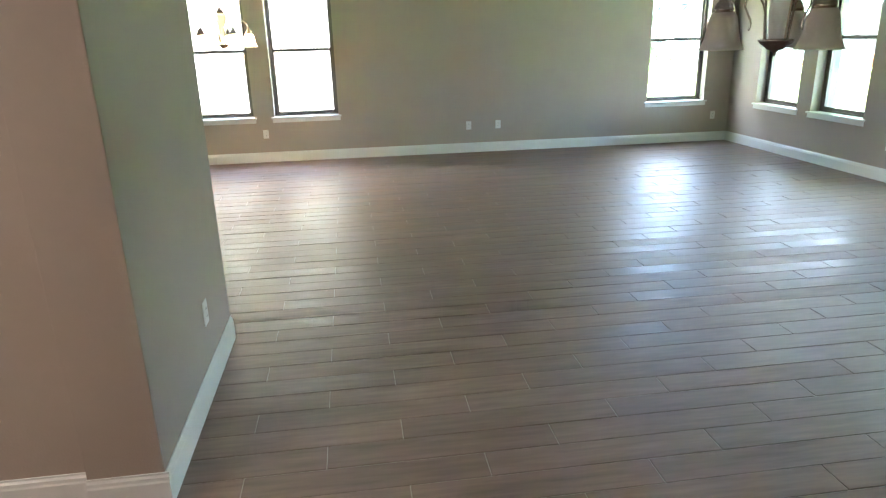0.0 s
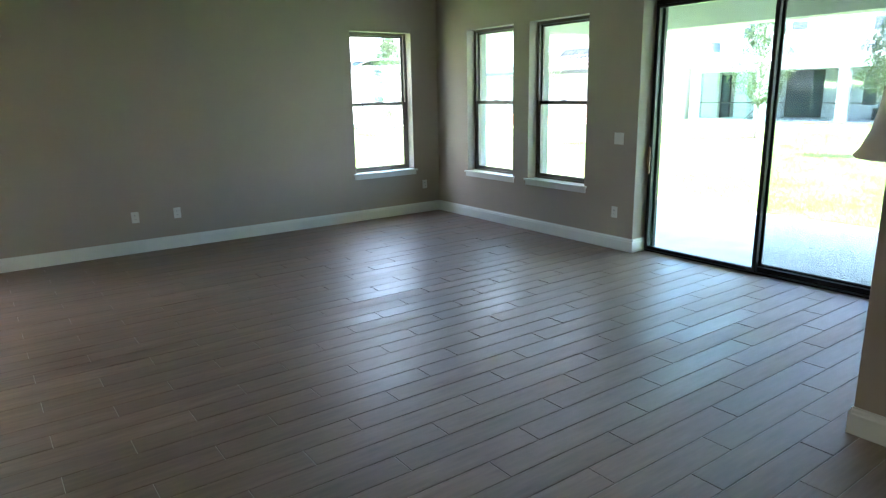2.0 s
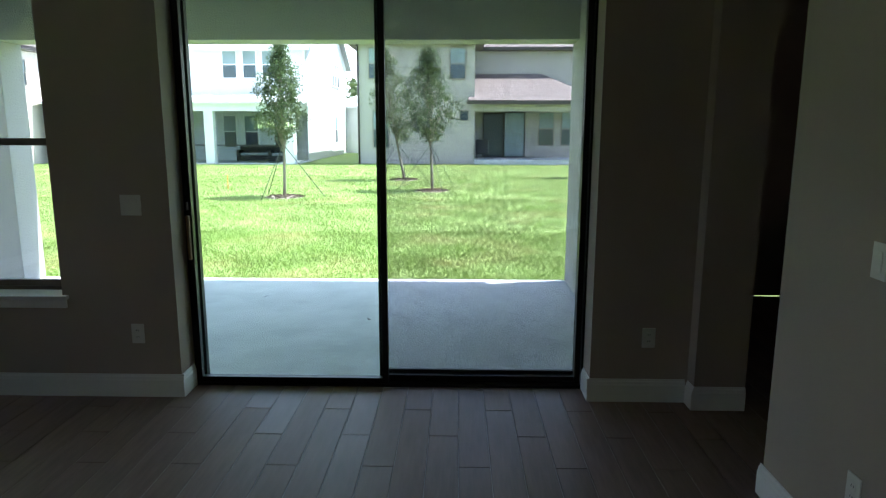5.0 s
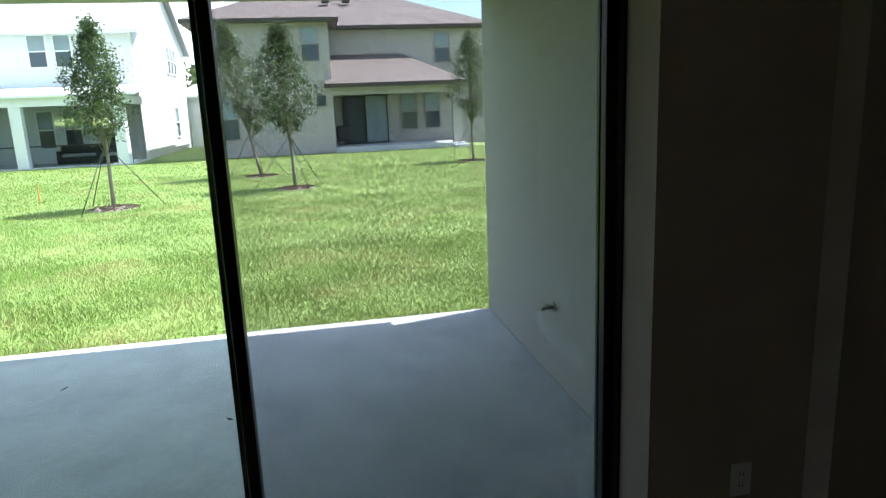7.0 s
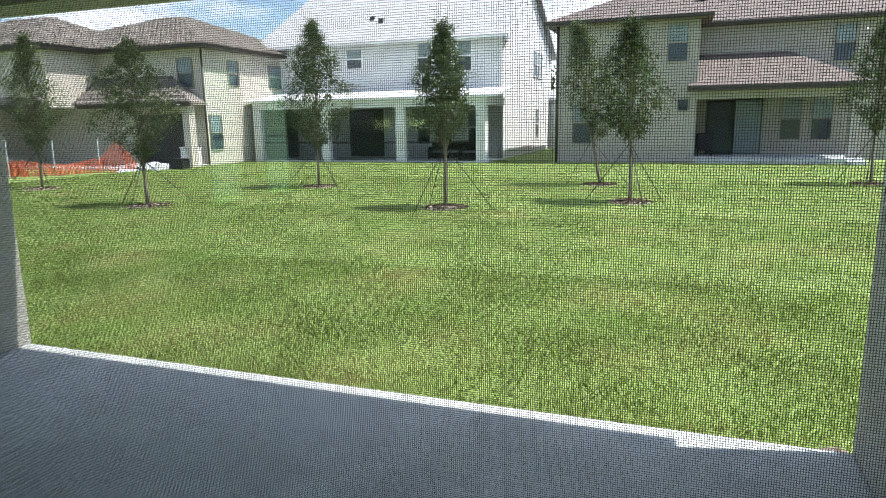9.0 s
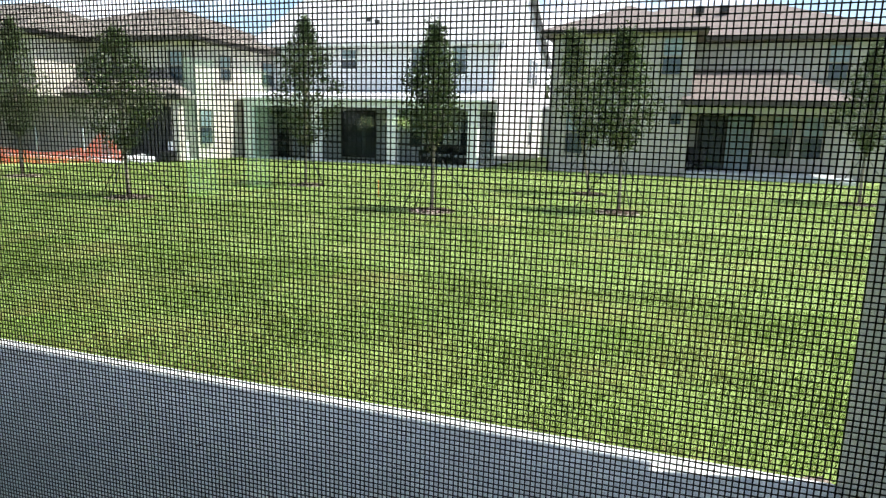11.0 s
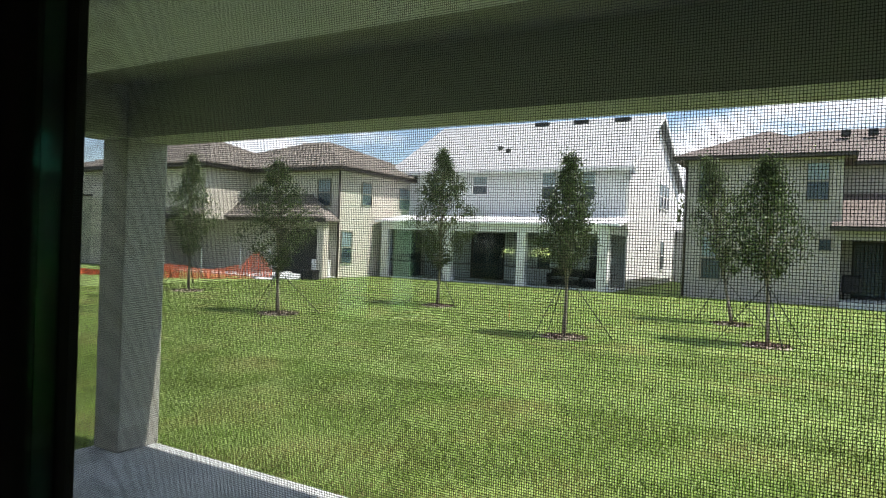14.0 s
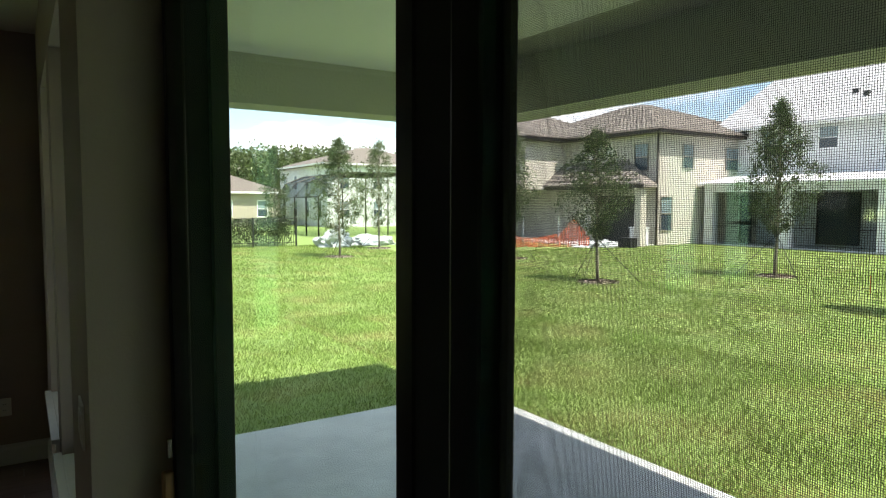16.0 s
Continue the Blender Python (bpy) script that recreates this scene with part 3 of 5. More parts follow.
plate("wall_outlet", "white double wall outlet on the wall end", "outlet", (-0.60, 2.95, 0.39), "y", 1, 0.075, 0.118, sockets=2)


# ---- chandeliers ----


def smooth(points, times=4):
    """More points along a flowing curve through the given ones."""
    p = [Vector(q) for q in points]
    out = []
    for i in range(len(p) - 1):
        a, b, c, d = p[max(i - 1, 0)], p[i], p[i + 1], p[min(i + 2, len(p) - 1)]
        for k in range(times):
            t = k / times
            out.append(0.5 * ((2 * b) + (c - a) * t + (2 * a - 5 * b + 4 * c - d) * t * t + (3 * b - a - 3 * c + d) * t ** 3))
    return out + [p[-1]]


def chandelier(place, label, turn, lit=False, arms=3, reach=1.0, size=0.87):
    """Alabaster bell shades on curved nickel arms round a glass column."""
    cx, cy, cz = place
    drop = (CEIL - cz) / size
    root = thing("chandelier", (cx, cy, CEIL), label, "chandelier", "chandeliers")
    bm = bmesh.new()
    lathe(bm, [(0.001, -0.022), (0.005, -0.02), (0.006, -0.008), (0.012, -0.004), (0.014, 0.0), (0.032, 0.004), (0.040, 0.012), (0.046, 0.018), (0.060, 0.026), (0.068, 0.036), (0.070, 0.042), (0.064, 0.046), (0.03, 0.048), (0.001, 0.048)], 28, (cx, cy, cz + 0.022))
    part("hub", bm, NICKEL, root)
    bm = bmesh.new()
    lathe(bm, [(0.030, 0.07), (0.036, 0.12), (0.040, 0.17), (0.036, 0.23), (0.046, 0.30), (0.066, 0.37), (0.070, 0.40), (0.05, 0.42), (0.001, 0.42)], 28, (cx, cy, cz))
    part("glass_column", bm, SHADE, root)
    bm = bmesh.new()
    lathe(bm, [(0.001, 0.42), (0.045, 0.42), (0.05, 0.44), (0.03, 0.46), (0.012, 0.48), (0.008, 0.50), (0.008, drop - 0.03), (0.05, drop - 0.025), (0.062, drop - 0.001), (0.001, drop - 0.001)], 24, (cx, cy, cz))
    part("stem", bm, NICKEL, root)
    for k in range(arms):
        a = turn + k * 2 * math.pi / arms
        ux, uy = math.cos(a), math.sin(a)
        pts = [(cx + ux * (0.046 + (r - 0.046) * reach), cy + uy * (0.046 + (r - 0.046) * reach), cz + z) for r, z in [(0.046, 0.06), (0.050, 0.12), (0.054, 0.18), (0.062, 0.24), (0.084, 0.295), (0.12, 0.33), (0.155, 0.338), (0.19, 0.318), (0.209, 0.285), (0.215, 0.25)]]
        bm = bmesh.new()
        tube(bm, smooth(pts), 0.0058, 8)
        part("arm", bm, NICKEL, root)
        pts = [(cx + ux * r - uy * 0.012, cy + uy * r + ux * 0.012, cz + z) for r, z in [(0.046, 0.06), (0.052, 0.12), (0.060, 0.18), (0.078, 0.222), (0.104, 0.238), (0.130, 0.226), (0.138, 0.20), (0.126, 0.172), (0.112, 0.145), (0.108, 0.122), (0.116, 0.104)]]
        bm = bmesh.new()
        tube(bm, smooth(pts), 0.0046, 8)
        part("scroll", bm, NICKEL, root)
        c = (cx + ux * (0.046 + 0.169 * reach), cy + uy * (0.046 + 0.169 * reach), cz + 0.035)
        bm = bmesh.new()
        lathe(bm, [(0.001, 0.225), (0.014, 0.222), (0.018, 0.20), (0.026, 0.185), (0.034, 0.178), (0.036, 0.165), (0.041, 0.162), (0.041, 0.142), (0.034, 0.140), (0.001, 0.140)], 22, c)
        cup = part("socket_cup", bm, NICKEL, root)
        for j in range(3):
            b = a + j * 2.1
            bm = bmesh.new()
            tube(bm, [(c[0] + math.cos(b) * 0.038, c[1] + math.sin(b) * 0.038, cz + 0.15), (c[0] + math.cos(b) * 0.05, c[1] + math.sin(b) * 0.05, cz + 0.15)], 0.004, 6)
            part("screw", bm, NICKEL, cup)
        bm = bmesh.new()
        lathe(bm, [(0.030, 0.146), (0.044, 0.142), (0.054, 0.125), (0.060, 0.10), (0.064, 0.07), (0.071, 0.035), (0.082, 0.008), (0.091, -0.004), (0.088, -0.007), (0.078, 0.006), (0.067, 0.035), (0.060, 0.07), (0.056, 0.10), (0.050, 0.122), (0.030, 0.138)], 30, c)
        shade = part("shade", bm, SHADE, root)
        if lit:
            bm = bmesh.new()
            lathe(bm, [(0.001, 0.03), (0.02, 0.04), (0.028, 0.06), (0.02, 0.09), (0.012, 0.12), (0.001, 0.125)], 14, c)
            part("bulb", bm, BULB, shade, "glowing warm bulb")
    low = Matrix.Translation((0, 0, cz - CEIL))
    for ob in root.children_recursive:
        ob.data.transform(low @ Matrix.Scale(size, 4) @ low.inverted())
    return root


chandelier((1.593, 2.04, 1.535), "unlit three-arm nickel chandelier with alabaster bell shades", math.radians(161.5), size=0.81)
chandelier((-1.11, 7.34, 1.545), "lit five-arm nickel chandelier with glowing bell shades", math.radians(15), True, 5, 1.55)


# unseen fixture, added to give the left wall its warm light
def unseen_flush_light(x, y):
    root = thing("unseen_ceiling_light", (x, y, CEIL), "unseen added round flush light warming the left wall", "ceiling light")
    bm = bmesh.new()
    lathe(bm, [(0.001, -0.002), (0.15, -0.002), (0.16, -0.016), (0.145, -0.035), (0.135, -0.033)], 28, (x, y, CEIL))
    part("trim_ring", bm, TRIM, root)
    bm = bmesh.new()
    lathe(bm, [(0.135, -0.033), (0.09, -0.052), (0.001, -0.06)], 28, (x, y, CEIL))
    part("diffuser", bm, ADDED_LAMP_GLASS, root, "glowing diffuser of the added light")


unseen_flush_light(-3.0, 0.3)
# warm fill lamp below the added fixture
lamp = bpy.data.lights.new("warm_fill_light", "POINT")
lamp.energy, lamp.color, lamp.shadow_soft_size = 2.4, (1.0, 0.81, 0.64), 0.12
new("warm_fill_light", lamp).matrix_world = Matrix.Translation((-3.0, 0.3, CEIL - 0.25))

# ---- scraps on the patio ----
for k, (sx, sy) in enumerate(((7.887, 5.116), (6.648, 3.904), (7.731, 3.74), (8.665, 6.28))):
    bm = bmesh.new()
    tips = [(0.0, -0.024, 0.001), (0.011, 0.0, 0.006), (0.003, 0.022, 0.014), (-0.011, 0.003, 0.004)]
    low = [bm.verts.new((x, y, z)) for x, y, z in tips]
    top = [bm.verts.new((x * 0.8, y * 0.8, z + 0.003)) for x, y, z in tips]
    bm.faces.new(low[::-1])
    bm.faces.new(top)
    for i in range(4):
        bm.faces.new((low[i], low[(i + 1) % 4], top[(i + 1) % 4], top[i]))
    scrap = tagged(shaped("leaf_scrap", bm, FASCIA_DARK), "small curled dark leaf scrap on the patio slab", "leaf", "leaf scraps")
    scrap.matrix_basis = pose(sx, sy, PZ - 0.0005, 0, 0, 70 * k)

# ---- kitchen glimpsed past the pilaster ----


def island():
    root = thing("kitchen_island", (6.1, 1.2, 0), "grey panelled kitchen island with dark stone worktop", "kitchen island")
    part("body", boxes((5.25, 6.98, 0.72, 1.55, 0.10, 0.88), bevel=0.004), CABINET, root)
    part("toe_kick", boxes((5.27, 6.96, 0.78, 1.50, 0.0, 0.10)), SLOT, root)
    part("worktop", boxes((5.20, 7.04, 0.66, 1.62, 0.88, 0.92), bevel=0.004), SLOT, root, "dark stone worktop")
    for k in range(3):
        x = 5.30 + k * 0.56
        leaf = part("door", boxes((x, x + 0.53, 1.55, 1.57, 0.13, 0.86), bevel=0.004), CABINET, root)
        part("handle", boxes((x + 0.46, x + 0.475, 1.57, 1.60, 0.55, 0.75), bevel=0.003), BRONZE, leaf)


def counter_unit(y0, y1):
    root = thing("kitchen_cabinet", (8.1, y0, 0), "grey kitchen base cabinet with a dark bar handle", "cabinet", "kitchen cabinets")
    part("body", boxes((7.80, 8.399, y0, y1, 0.10, 0.88), bevel=0.004), CABINET, root)
    part("toe_kick", boxes((7.86, 8.399, y0, y1, 0.0, 0.10)), SLOT, root)
    leaf = part("door", boxes((7.78, 7.80, y0 + 0.008, y1 - 0.008, 0.12, 0.66), bevel=0.004), CABINET, root)
    part("handle", boxes((7.745, 7.76, y1 - 0.08, y1 - 0.065, 0.42, 0.60), bevel=0.003), BRONZE, leaf)
    drawer = part("drawer", boxes((7.78, 7.80, y0 + 0.008, y1 - 0.008, 0.68, 0.86), bevel=0.004), CABINET, root)
    part("handle", boxes((7.745, 7.76, (y0 + y1) / 2 - 0.08, (y0 + y1) / 2 + 0.08, 0.765, 0.78), bevel=0.003), BRONZE, drawer)


for k in range(5):
    counter_unit(-1.9 + k * 0.62, -1.28 + k * 0.62)
tagged(shaped("worktop", boxes((7.755, 8.399, -1.92, 1.22, 0.881, 0.92), bevel=0.004), SLOT), "dark stone kitchen worktop along the cabinets", "worktop")
kw = tagged(new("window_6"), "bronze kitchen window above the worktop", "window", "", "structure")
part("window_frame", boxes((8.50, 8.56, -0.62, -0.58, 1.07, 2.20), (8.50, 8.56, 0.36, 0.40, 1.07, 2.20), (8.50, 8.56, -0.58, 0.36, 1.07, 1.11), (8.50, 8.56, -0.58, 0.36, 2.16, 2.20), (8.505, 8.555, -0.58, 0.36, 1.61, 1.65)), WINDOW_BRONZE, kw)
# pane darkened so that less daylight shows and enters here
kp = part("pane", boxes((8.53, 8.534, -0.58, 0.36, 1.11, 2.16)), DIMMED_KITCHEN_PANE, kw)
kp.visible_shadow = False


island()

# ---- trees of the lawn ----
GZ = -0.2


def leaf_cloud(rng, height, low, radius, count, size, lean=(0, 0), shape=0.42):
    """Leaves in many small clusters inside an uneven spindle-shaped crown."""
    verts, faces = [], []
    clusters = []
    for _ in range(int(count / 24)):
        f = rng.uniform(0.0, 1.0) ** 0.85
        z = low + (height - low) * f
        prof = (min(1.0, f / shape) ** 0.6) * (1 - 0.95 * max(0, (f - shape) / (1 - shape)) ** 1.25)
        a = rng.uniform(0, 2 * math.pi)
        lump = noise.noise(Vector((math.cos(a) * 1.1 + height * 7.3, math.sin(a) * 1.1 + low * 5.1, z * 1.9)))
        r = radius * prof * (0.25 + 0.75 * rng.random() ** 0.5) * rng.uniform(0.75, 1.2) * (1 + 0.75 * lump)
        clusters.append((r * math.cos(a) + lean[0] * f, r * math.sin(a) + lean[1] * f, z, rng.uniform(0.06, 0.19)))
    for cx, cy, cz, cr in clusters:
        for _ in range(24):
            p = rng.normal(0, cr * 0.62, 3)
            n = rng.normal(0, 1, 3)
            n /= np.linalg.norm(n)
            u = np.cross(n, rng.normal(0, 1, 3))
            u /= np.linalg.norm(u)
            v = np.cross(n, u)
            s = size * rng.uniform(0.6, 1.35)
            c = np.array((cx, cy, cz)) + p
            if c[2] < low * 0.8:
                continue
            base = len(verts)
            verts.extend([c - u * s, c - v * s * 0.42, c + u * s, c + v * s * 0.42])
            faces.append((base, base + 1, base + 2, base + 3))
    return verts, faces, clusters


def tree(place, height, low, radius, seed, label, mat, lean=(0, 0), count=10500, staked=True, size=0.034, shape=0.36):
    """A young oak: trunk, limbs, leafy crown, mulch ring and guy straps."""
    rng = np.random.default_rng(seed)
    x, y = place
    z = GZ
    root = thing("tree", (x, y, z), label, "tree", "young trees on the lawn")
    bm = bmesh.new()
    pts = [(x + lean[0] * f + 0.02 * math.sin(7 * f + seed), y + lean[1] * f + 0.02 * math.cos(5 * f + seed), z - 0.03 + height * 0.9 * f) for f in np.linspace(0, 1, 9)]
    tube(bm, pts, 0.048, 8, taper=0.008)
    trunk = part("trunk", bm, BARK, root)
    verts, faces, clusters = leaf_cloud(rng, height, low, radius, count, size, lean, shape)
    bm = bmesh.new()
    for k in range(0, len(clusters), 7):
        cx, cy, cz, _ = clusters[k]
        f = max(0.25, (cz - 0.45) / height)
        tube(bm, [(x + lean[0] * f, y + lean[1] * f, z + f * height * 0.9), (x + cx * 0.6 + lean[0] * f * 0.4, y + cy * 0.6 + lean[1] * f * 0.4, z + cz - 0.12), (x + cx, y + cy, z + cz)], 0.011, 5, taper=0.003)
    part("branching", bm, BARK, root)
    me = stuff("crown", verts, faces, mat, "", "", root)
    if staked:
        bm = bmesh.new()
        for _ in range(380):
            a, r = rng.uniform(0, 2 * math.pi), 0.52 * rng.random() ** 0.6
            px, py = x + r * math.cos(a) * 1.1, y + r * math.sin(a)
            b = rng.uniform(0, math.pi)
            dx, dy = 0.04 * math.cos(b), 0.04 * math.sin(b)
            h = z + 0.01 + 0.035 * (1 - r / 0.6) + rng.uniform(0, 0.015)
            q = [bm.verts.new(c) for c in ((px - dx, py - dy, h), (px + dy * 0.4, py - dx * 0.4, h - 0.012), (px + dx, py + dy, h), (px - dy * 0.4, py + dx * 0.4, h + 0.012))]
            bm.faces.new(q)
        lathe(bm, [(0.54, -0.02), (0.45, 0.012), (0.001, 0.03)], 18, (x, y, z))
        ring = tagged(shaped("mulch_ring", bm, MULCH), "grey-brown bark mulch ring round a young tree", "mulch", "mulch rings", "stuff")
        for k in range(3):
            a = seed * 0.7 + k * 2.094
            bm = bmesh.new()
            top = (x + lean[0] * 0.35, y + lean[1] * 0.35, z + low * 0.92)
            tube(bm, [top, (x + 1.05 * math.cos(a), y + 1.05 * math.sin(a), z - 0.02)], 0.011, 5)
            part("guy_strap", bm, STRAP, root, "dark guy strap")
    return root


tree((19.3, 8.86), 3.85, 1.5, 0.72, 1, "young oak with a full conical crown, staked on the lawn", LEAF, shape=0.26)
tree((21.2, 5.06), 3.95, 1.45, 0.82, 2, "young oak with a broad dense crown, staked on the lawn", LEAF, lean=(0, 0.12))
tree((25.3, 6.20), 4.55, 1.4, 0.82, 3, "taller silvery young oak, staked and leaning slightly", LEAF_LIGHT, lean=(0, 0.75))
tree((26.7, -0.95), 4.3, 1.5, 0.85, 4, "slender silvery young oak, staked on the lawn", LEAF_LIGHT)
tree((18.0, 15.9), 3.8, 1.2, 1.05, 5, "wide loose young oak, staked on the lawn", LEAF, count=9000, lean=(0.1, 0.3))
tree((23.2, 14.3), 4.75, 1.25, 1.05, 6, "broad upright young oak, staked on the lawn", LEAF, count=14500)
tree((20.8, 22.8), 4.6, 1.3, 0.80, 7, "tall narrow young oak at the lawn edge", LEAF_LIGHT)
tree((15.64, 26.57), 4.3, 0.8, 1.35, 8, "wide bushy young oak, staked on the lawn", LEAF, count=13000)
tree((19.14, 30.16), 4.7, 0.9, 1.35, 9, "tall young oak beside the white sheeting", LEAF_LIGHT)
tree((15.9, 34.6), 4.6, 0.3, 0.75, 10, "dark dense columnar tree behind the fence", LEAF, staked=False)
tree((12.6, 37.5), 4.0, 0.6, 0.7, 11, "dark narrow tree behind the fence", LEAF, staked=False)


# ---- houses across the lawn ----
def far_window(house, axis, face, a0, a1, z0, z1, side, split=True, trim=FASCIA_WHITE, w=0.07):
    """A framed window with glass set back in it, on a wall whose running axis is given; side is the way it faces."""
    def b(*bs):
        out = []
        for u0, u1, d0, d1, lo, hi in bs:
            e0, e1 = sorted((face + side * d0, face + side * d1))
            out.append((u0, u1, e0, e1, lo, hi) if axis == "x" else (e0, e1, u0, u1, lo, hi))
        return boxes(*out)
    bars = [(a0, a0 + w, 0.0, 0.06, z0, z1), (a1 - w, a1, 0.0, 0.06, z0, z1), (a0 + w, a1 - w, 0.0, 0.06, z0, z0 + w), (a0 + w, a1 - w, 0.0, 0.06, z1 - w, z1)]
    if split:
        m = (z0 + z1) / 2
        bars.append((a0 + w, a1 - w, 0.0, 0.05, m - 0.03, m + 0.03))
    win = part("window", b(*bars), trim, house)
    if split:
        part("pane", b((a0 + w, a1 - w, 0.004, 0.02, z0 + w, m - 0.03)), FAR_PANE, win)
        part("pane", b((a0 + w, a1 - w, 0.004, 0.02, m + 0.03, z1 - w)), FAR_BLIND, win)
    else:
        part("pane", b((a0 + w, a1 - w, 0.004, 0.02, z0 + w, z1 - w)), FAR_PANE, win)
    return win


def slab(bm, quad, thick):
    """A roof plane of some thickness."""
    up = Vector((0, 0, -thick))
    top = [bm.verts.new(p) for p in quad]
    low = [bm.verts.new(Vector(p) + up) for p in quad]
    n = len(quad)
    bm.faces.new(top)
    bm.faces.new(low[::-1])
    for i in range(n):
        bm.faces.new((top[i], low[i], low[(i + 1) % n], top[(i + 1) % n]))
    return bm


def hip_roof(house, x0, x1, y0, y1, z, rise, mat, fascia, inset=None, thick=0.16):
    """A hipped roof over a rectangle, with its fascia; the ridge runs along the longer side."""
    if inset is None:
        inset = min(x1 - x0, y1 - y0) / 2
    if y1 - y0 >= x1 - x0:
        r0, r1 = ((x0 + x1) / 2, y0 + inset, z + rise), ((x0 + x1) / 2, y1 - inset, z + rise)
        quads = [[(x0, y0, z), (x1, y0, z), r0], [(x1, y1, z), (x0, y1, z), r1], [(x0, y1, z), (x0, y0, z), r0, r1], [(x1, y0, z), (x1, y1, z), r1, r0]]
    else:
        r0, r1 = (x0 + inset, (y0 + y1) / 2, z + rise), (x1 - inset, (y0 + y1) / 2, z + rise)
        quads = [[(x0, y1, z), (x0, y0, z), r0], [(x1, y0, z), (x1, y1, z), r1], [(x0, y0, z), (x1, y0, z), r1, r0], [(x1, y1, z), (x0, y1, z), r0, r1]]
    bm = bmesh.new()
    for q in quads:
        bm.faces.new([bm.verts.new(p) for p in q])
    bmesh.ops.remove_doubles(bm, verts=bm.verts, dist=1e-4)
    box(bm, x0 + 0.05, x1 - 0.05, y0 + 0.05, y1 - 0.05, z - thick, z - 0.02)
    roof = part("roof", bm, mat, house)
    part("fascia", boxes((x0, x0 + 0.05, y0, y1, z - thick, z), (x1 - 0.05, x1, y0, y1, z - thick, z), (x0 + 0.05, x1 - 0.05, y0, y0 + 0.05, z - thick, z), (x0 + 0.05, x1 - 0.05, y1 - 0.05, y1, z - thick, z)), fascia, roof)
    return roof


def white_house():
    h = thing("house", (44, 19, GZ), "white two-storey stucco house with pale gabled roof and columned porch", "house", "houses across the lawn")
    X0, X1, Y0, Y1, EZ = 38.4, 51.2, 12.5, 26.5, 5.98
    XM, RZ = 44.6, 9.5
    bm = bmesh.new()
    box(bm, X0, X1, Y0, Y1, GZ - 0.1, EZ)
    extrude(bm, [(X0, EZ), (X1, EZ), (XM, RZ - 0.1)], Y0, Y1, "y")
    part("wall", bm, WHITE_STUCCO, h)
    bm = bmesh.new()
    o = 0.45
    sl = (RZ - EZ) / (XM - X0)
    slab(bm, [(X0 - o, Y0 - 0.35, EZ - o * sl + 0.12), (XM, Y0 - 0.35, RZ + 0.12), (XM, Y1 + 0.3, RZ + 0.12), (X0 - o, Y1 + 0.3, EZ - o * sl + 0.12)], 0.16)
    slab(bm, [(XM, Y0 - 0.35, RZ + 0.12), (X1 + o, Y0 - 0.35, EZ - o * sl + 0.12), (X1 + o, Y1 + 0.3, EZ - o * sl + 0.12), (XM, Y1 + 0.3, RZ + 0.12)], 0.16)
    roof = part("roof", bm, SHINGLE_LIGHT, h)
    bm = bmesh.new()
    slab(bm, [(X0 - o, Y0 - 0.38, EZ - o * sl + 0.14), (XM, Y0 - 0.38, RZ + 0.14), (XM, Y0 - 0.34, RZ + 0.14), (X0 - o, Y0 - 0.34, EZ - o * sl + 0.14)], 0.26)
    slab(bm, [(XM, Y0 - 0.38, RZ + 0.14), (X1 + o, Y0 - 0.38, EZ - o * sl + 0.14), (X1 + o, Y0 - 0.34, EZ - o * sl + 0.14), (XM, Y0 - 0.34, RZ + 0.14)], 0.26)
    part("bargeboard", bm, FASCIA_WHITE, roof)
    part("gutter", boxes((X0 - o - 0.1, X0 - o, Y0 - 0.3, Y1 + 0.3, EZ - o * sl - 0.05, EZ - o * sl + 0.08)), FASCIA_WHITE, roof)
    for yv in (14.4, 16.9, 19.4):
        part("ridge_vent", boxes((XM - 0.75, XM - 0.45, yv - 0.45, yv + 0.45, RZ - 0.35 + 0.15, RZ - 0.05 + 0.02)), SLOT, roof)
    for yv, xv in ((20.6, 40.6), (19.9, 40.2)):
        zz = EZ + (xv - X0) * sl
        part("roof_pipe", boxes((xv - 0.09, xv + 0.09, yv - 0.12, yv + 0.12, zz, zz + 0.32)), SLOT, roof)
    for a0, a1, z0, z1 in ((20.2, 21.2, 4.5, 5.6), (16.22, 17.08, 4.2, 5.72), (15.15, 15.97, 4.2, 5.72), (14.1, 14.92, 4.2, 5.72), (23.2, 24.0, 4.3, 5.6)):
        far_window(h, "y", X0, a0, a1, z0, z1, -1)
    for a0, a1, z0, z1 in ((45.5, 46.3, 4.25, 5.8), (46.4, 47.2, 4.25, 5.8), (47.3, 48.1, 4.25, 5.8), (46.2, 47.15, 0.6, 2.4)):
        far_window(h, "x", Y0, a0, a1, z0, z1, -1)
    # porch
    part("porch_floor", boxes((35.0, X0, 12.35, 25.0, GZ - 0.1, GZ + 0.05)), CONCRETE, h)
    bm = bmesh.new()
    slab(bm, [(34.85, 11.9, 2.88), (34.85, 25.3, 2.88), (X0, 25.3, 3.4), (X0, 11.9, 3.4)], 0.1)
    proof = part("porch_roof", bm, METAL_WHITE, h)
    bm = bmesh.new()
    for k in range(33):
        yy = 12.0 + k * 0.41
        slab(bm, [(34.86, yy, 2.915), (34.86, yy + 0.03, 2.915), (X0, yy + 0.03, 3.435), (X0, yy, 3.435)], 0.04)
    part("seam_relief", bm, METAL_WHITE, proof)
    part("porch_beam", boxes((35.03, 35.55, 12.4, 25.0, 2.42, 2.79), (35.55, X0, 12.4, 12.7, 2.42, 2.79)), WHITE_STUCCO, h)
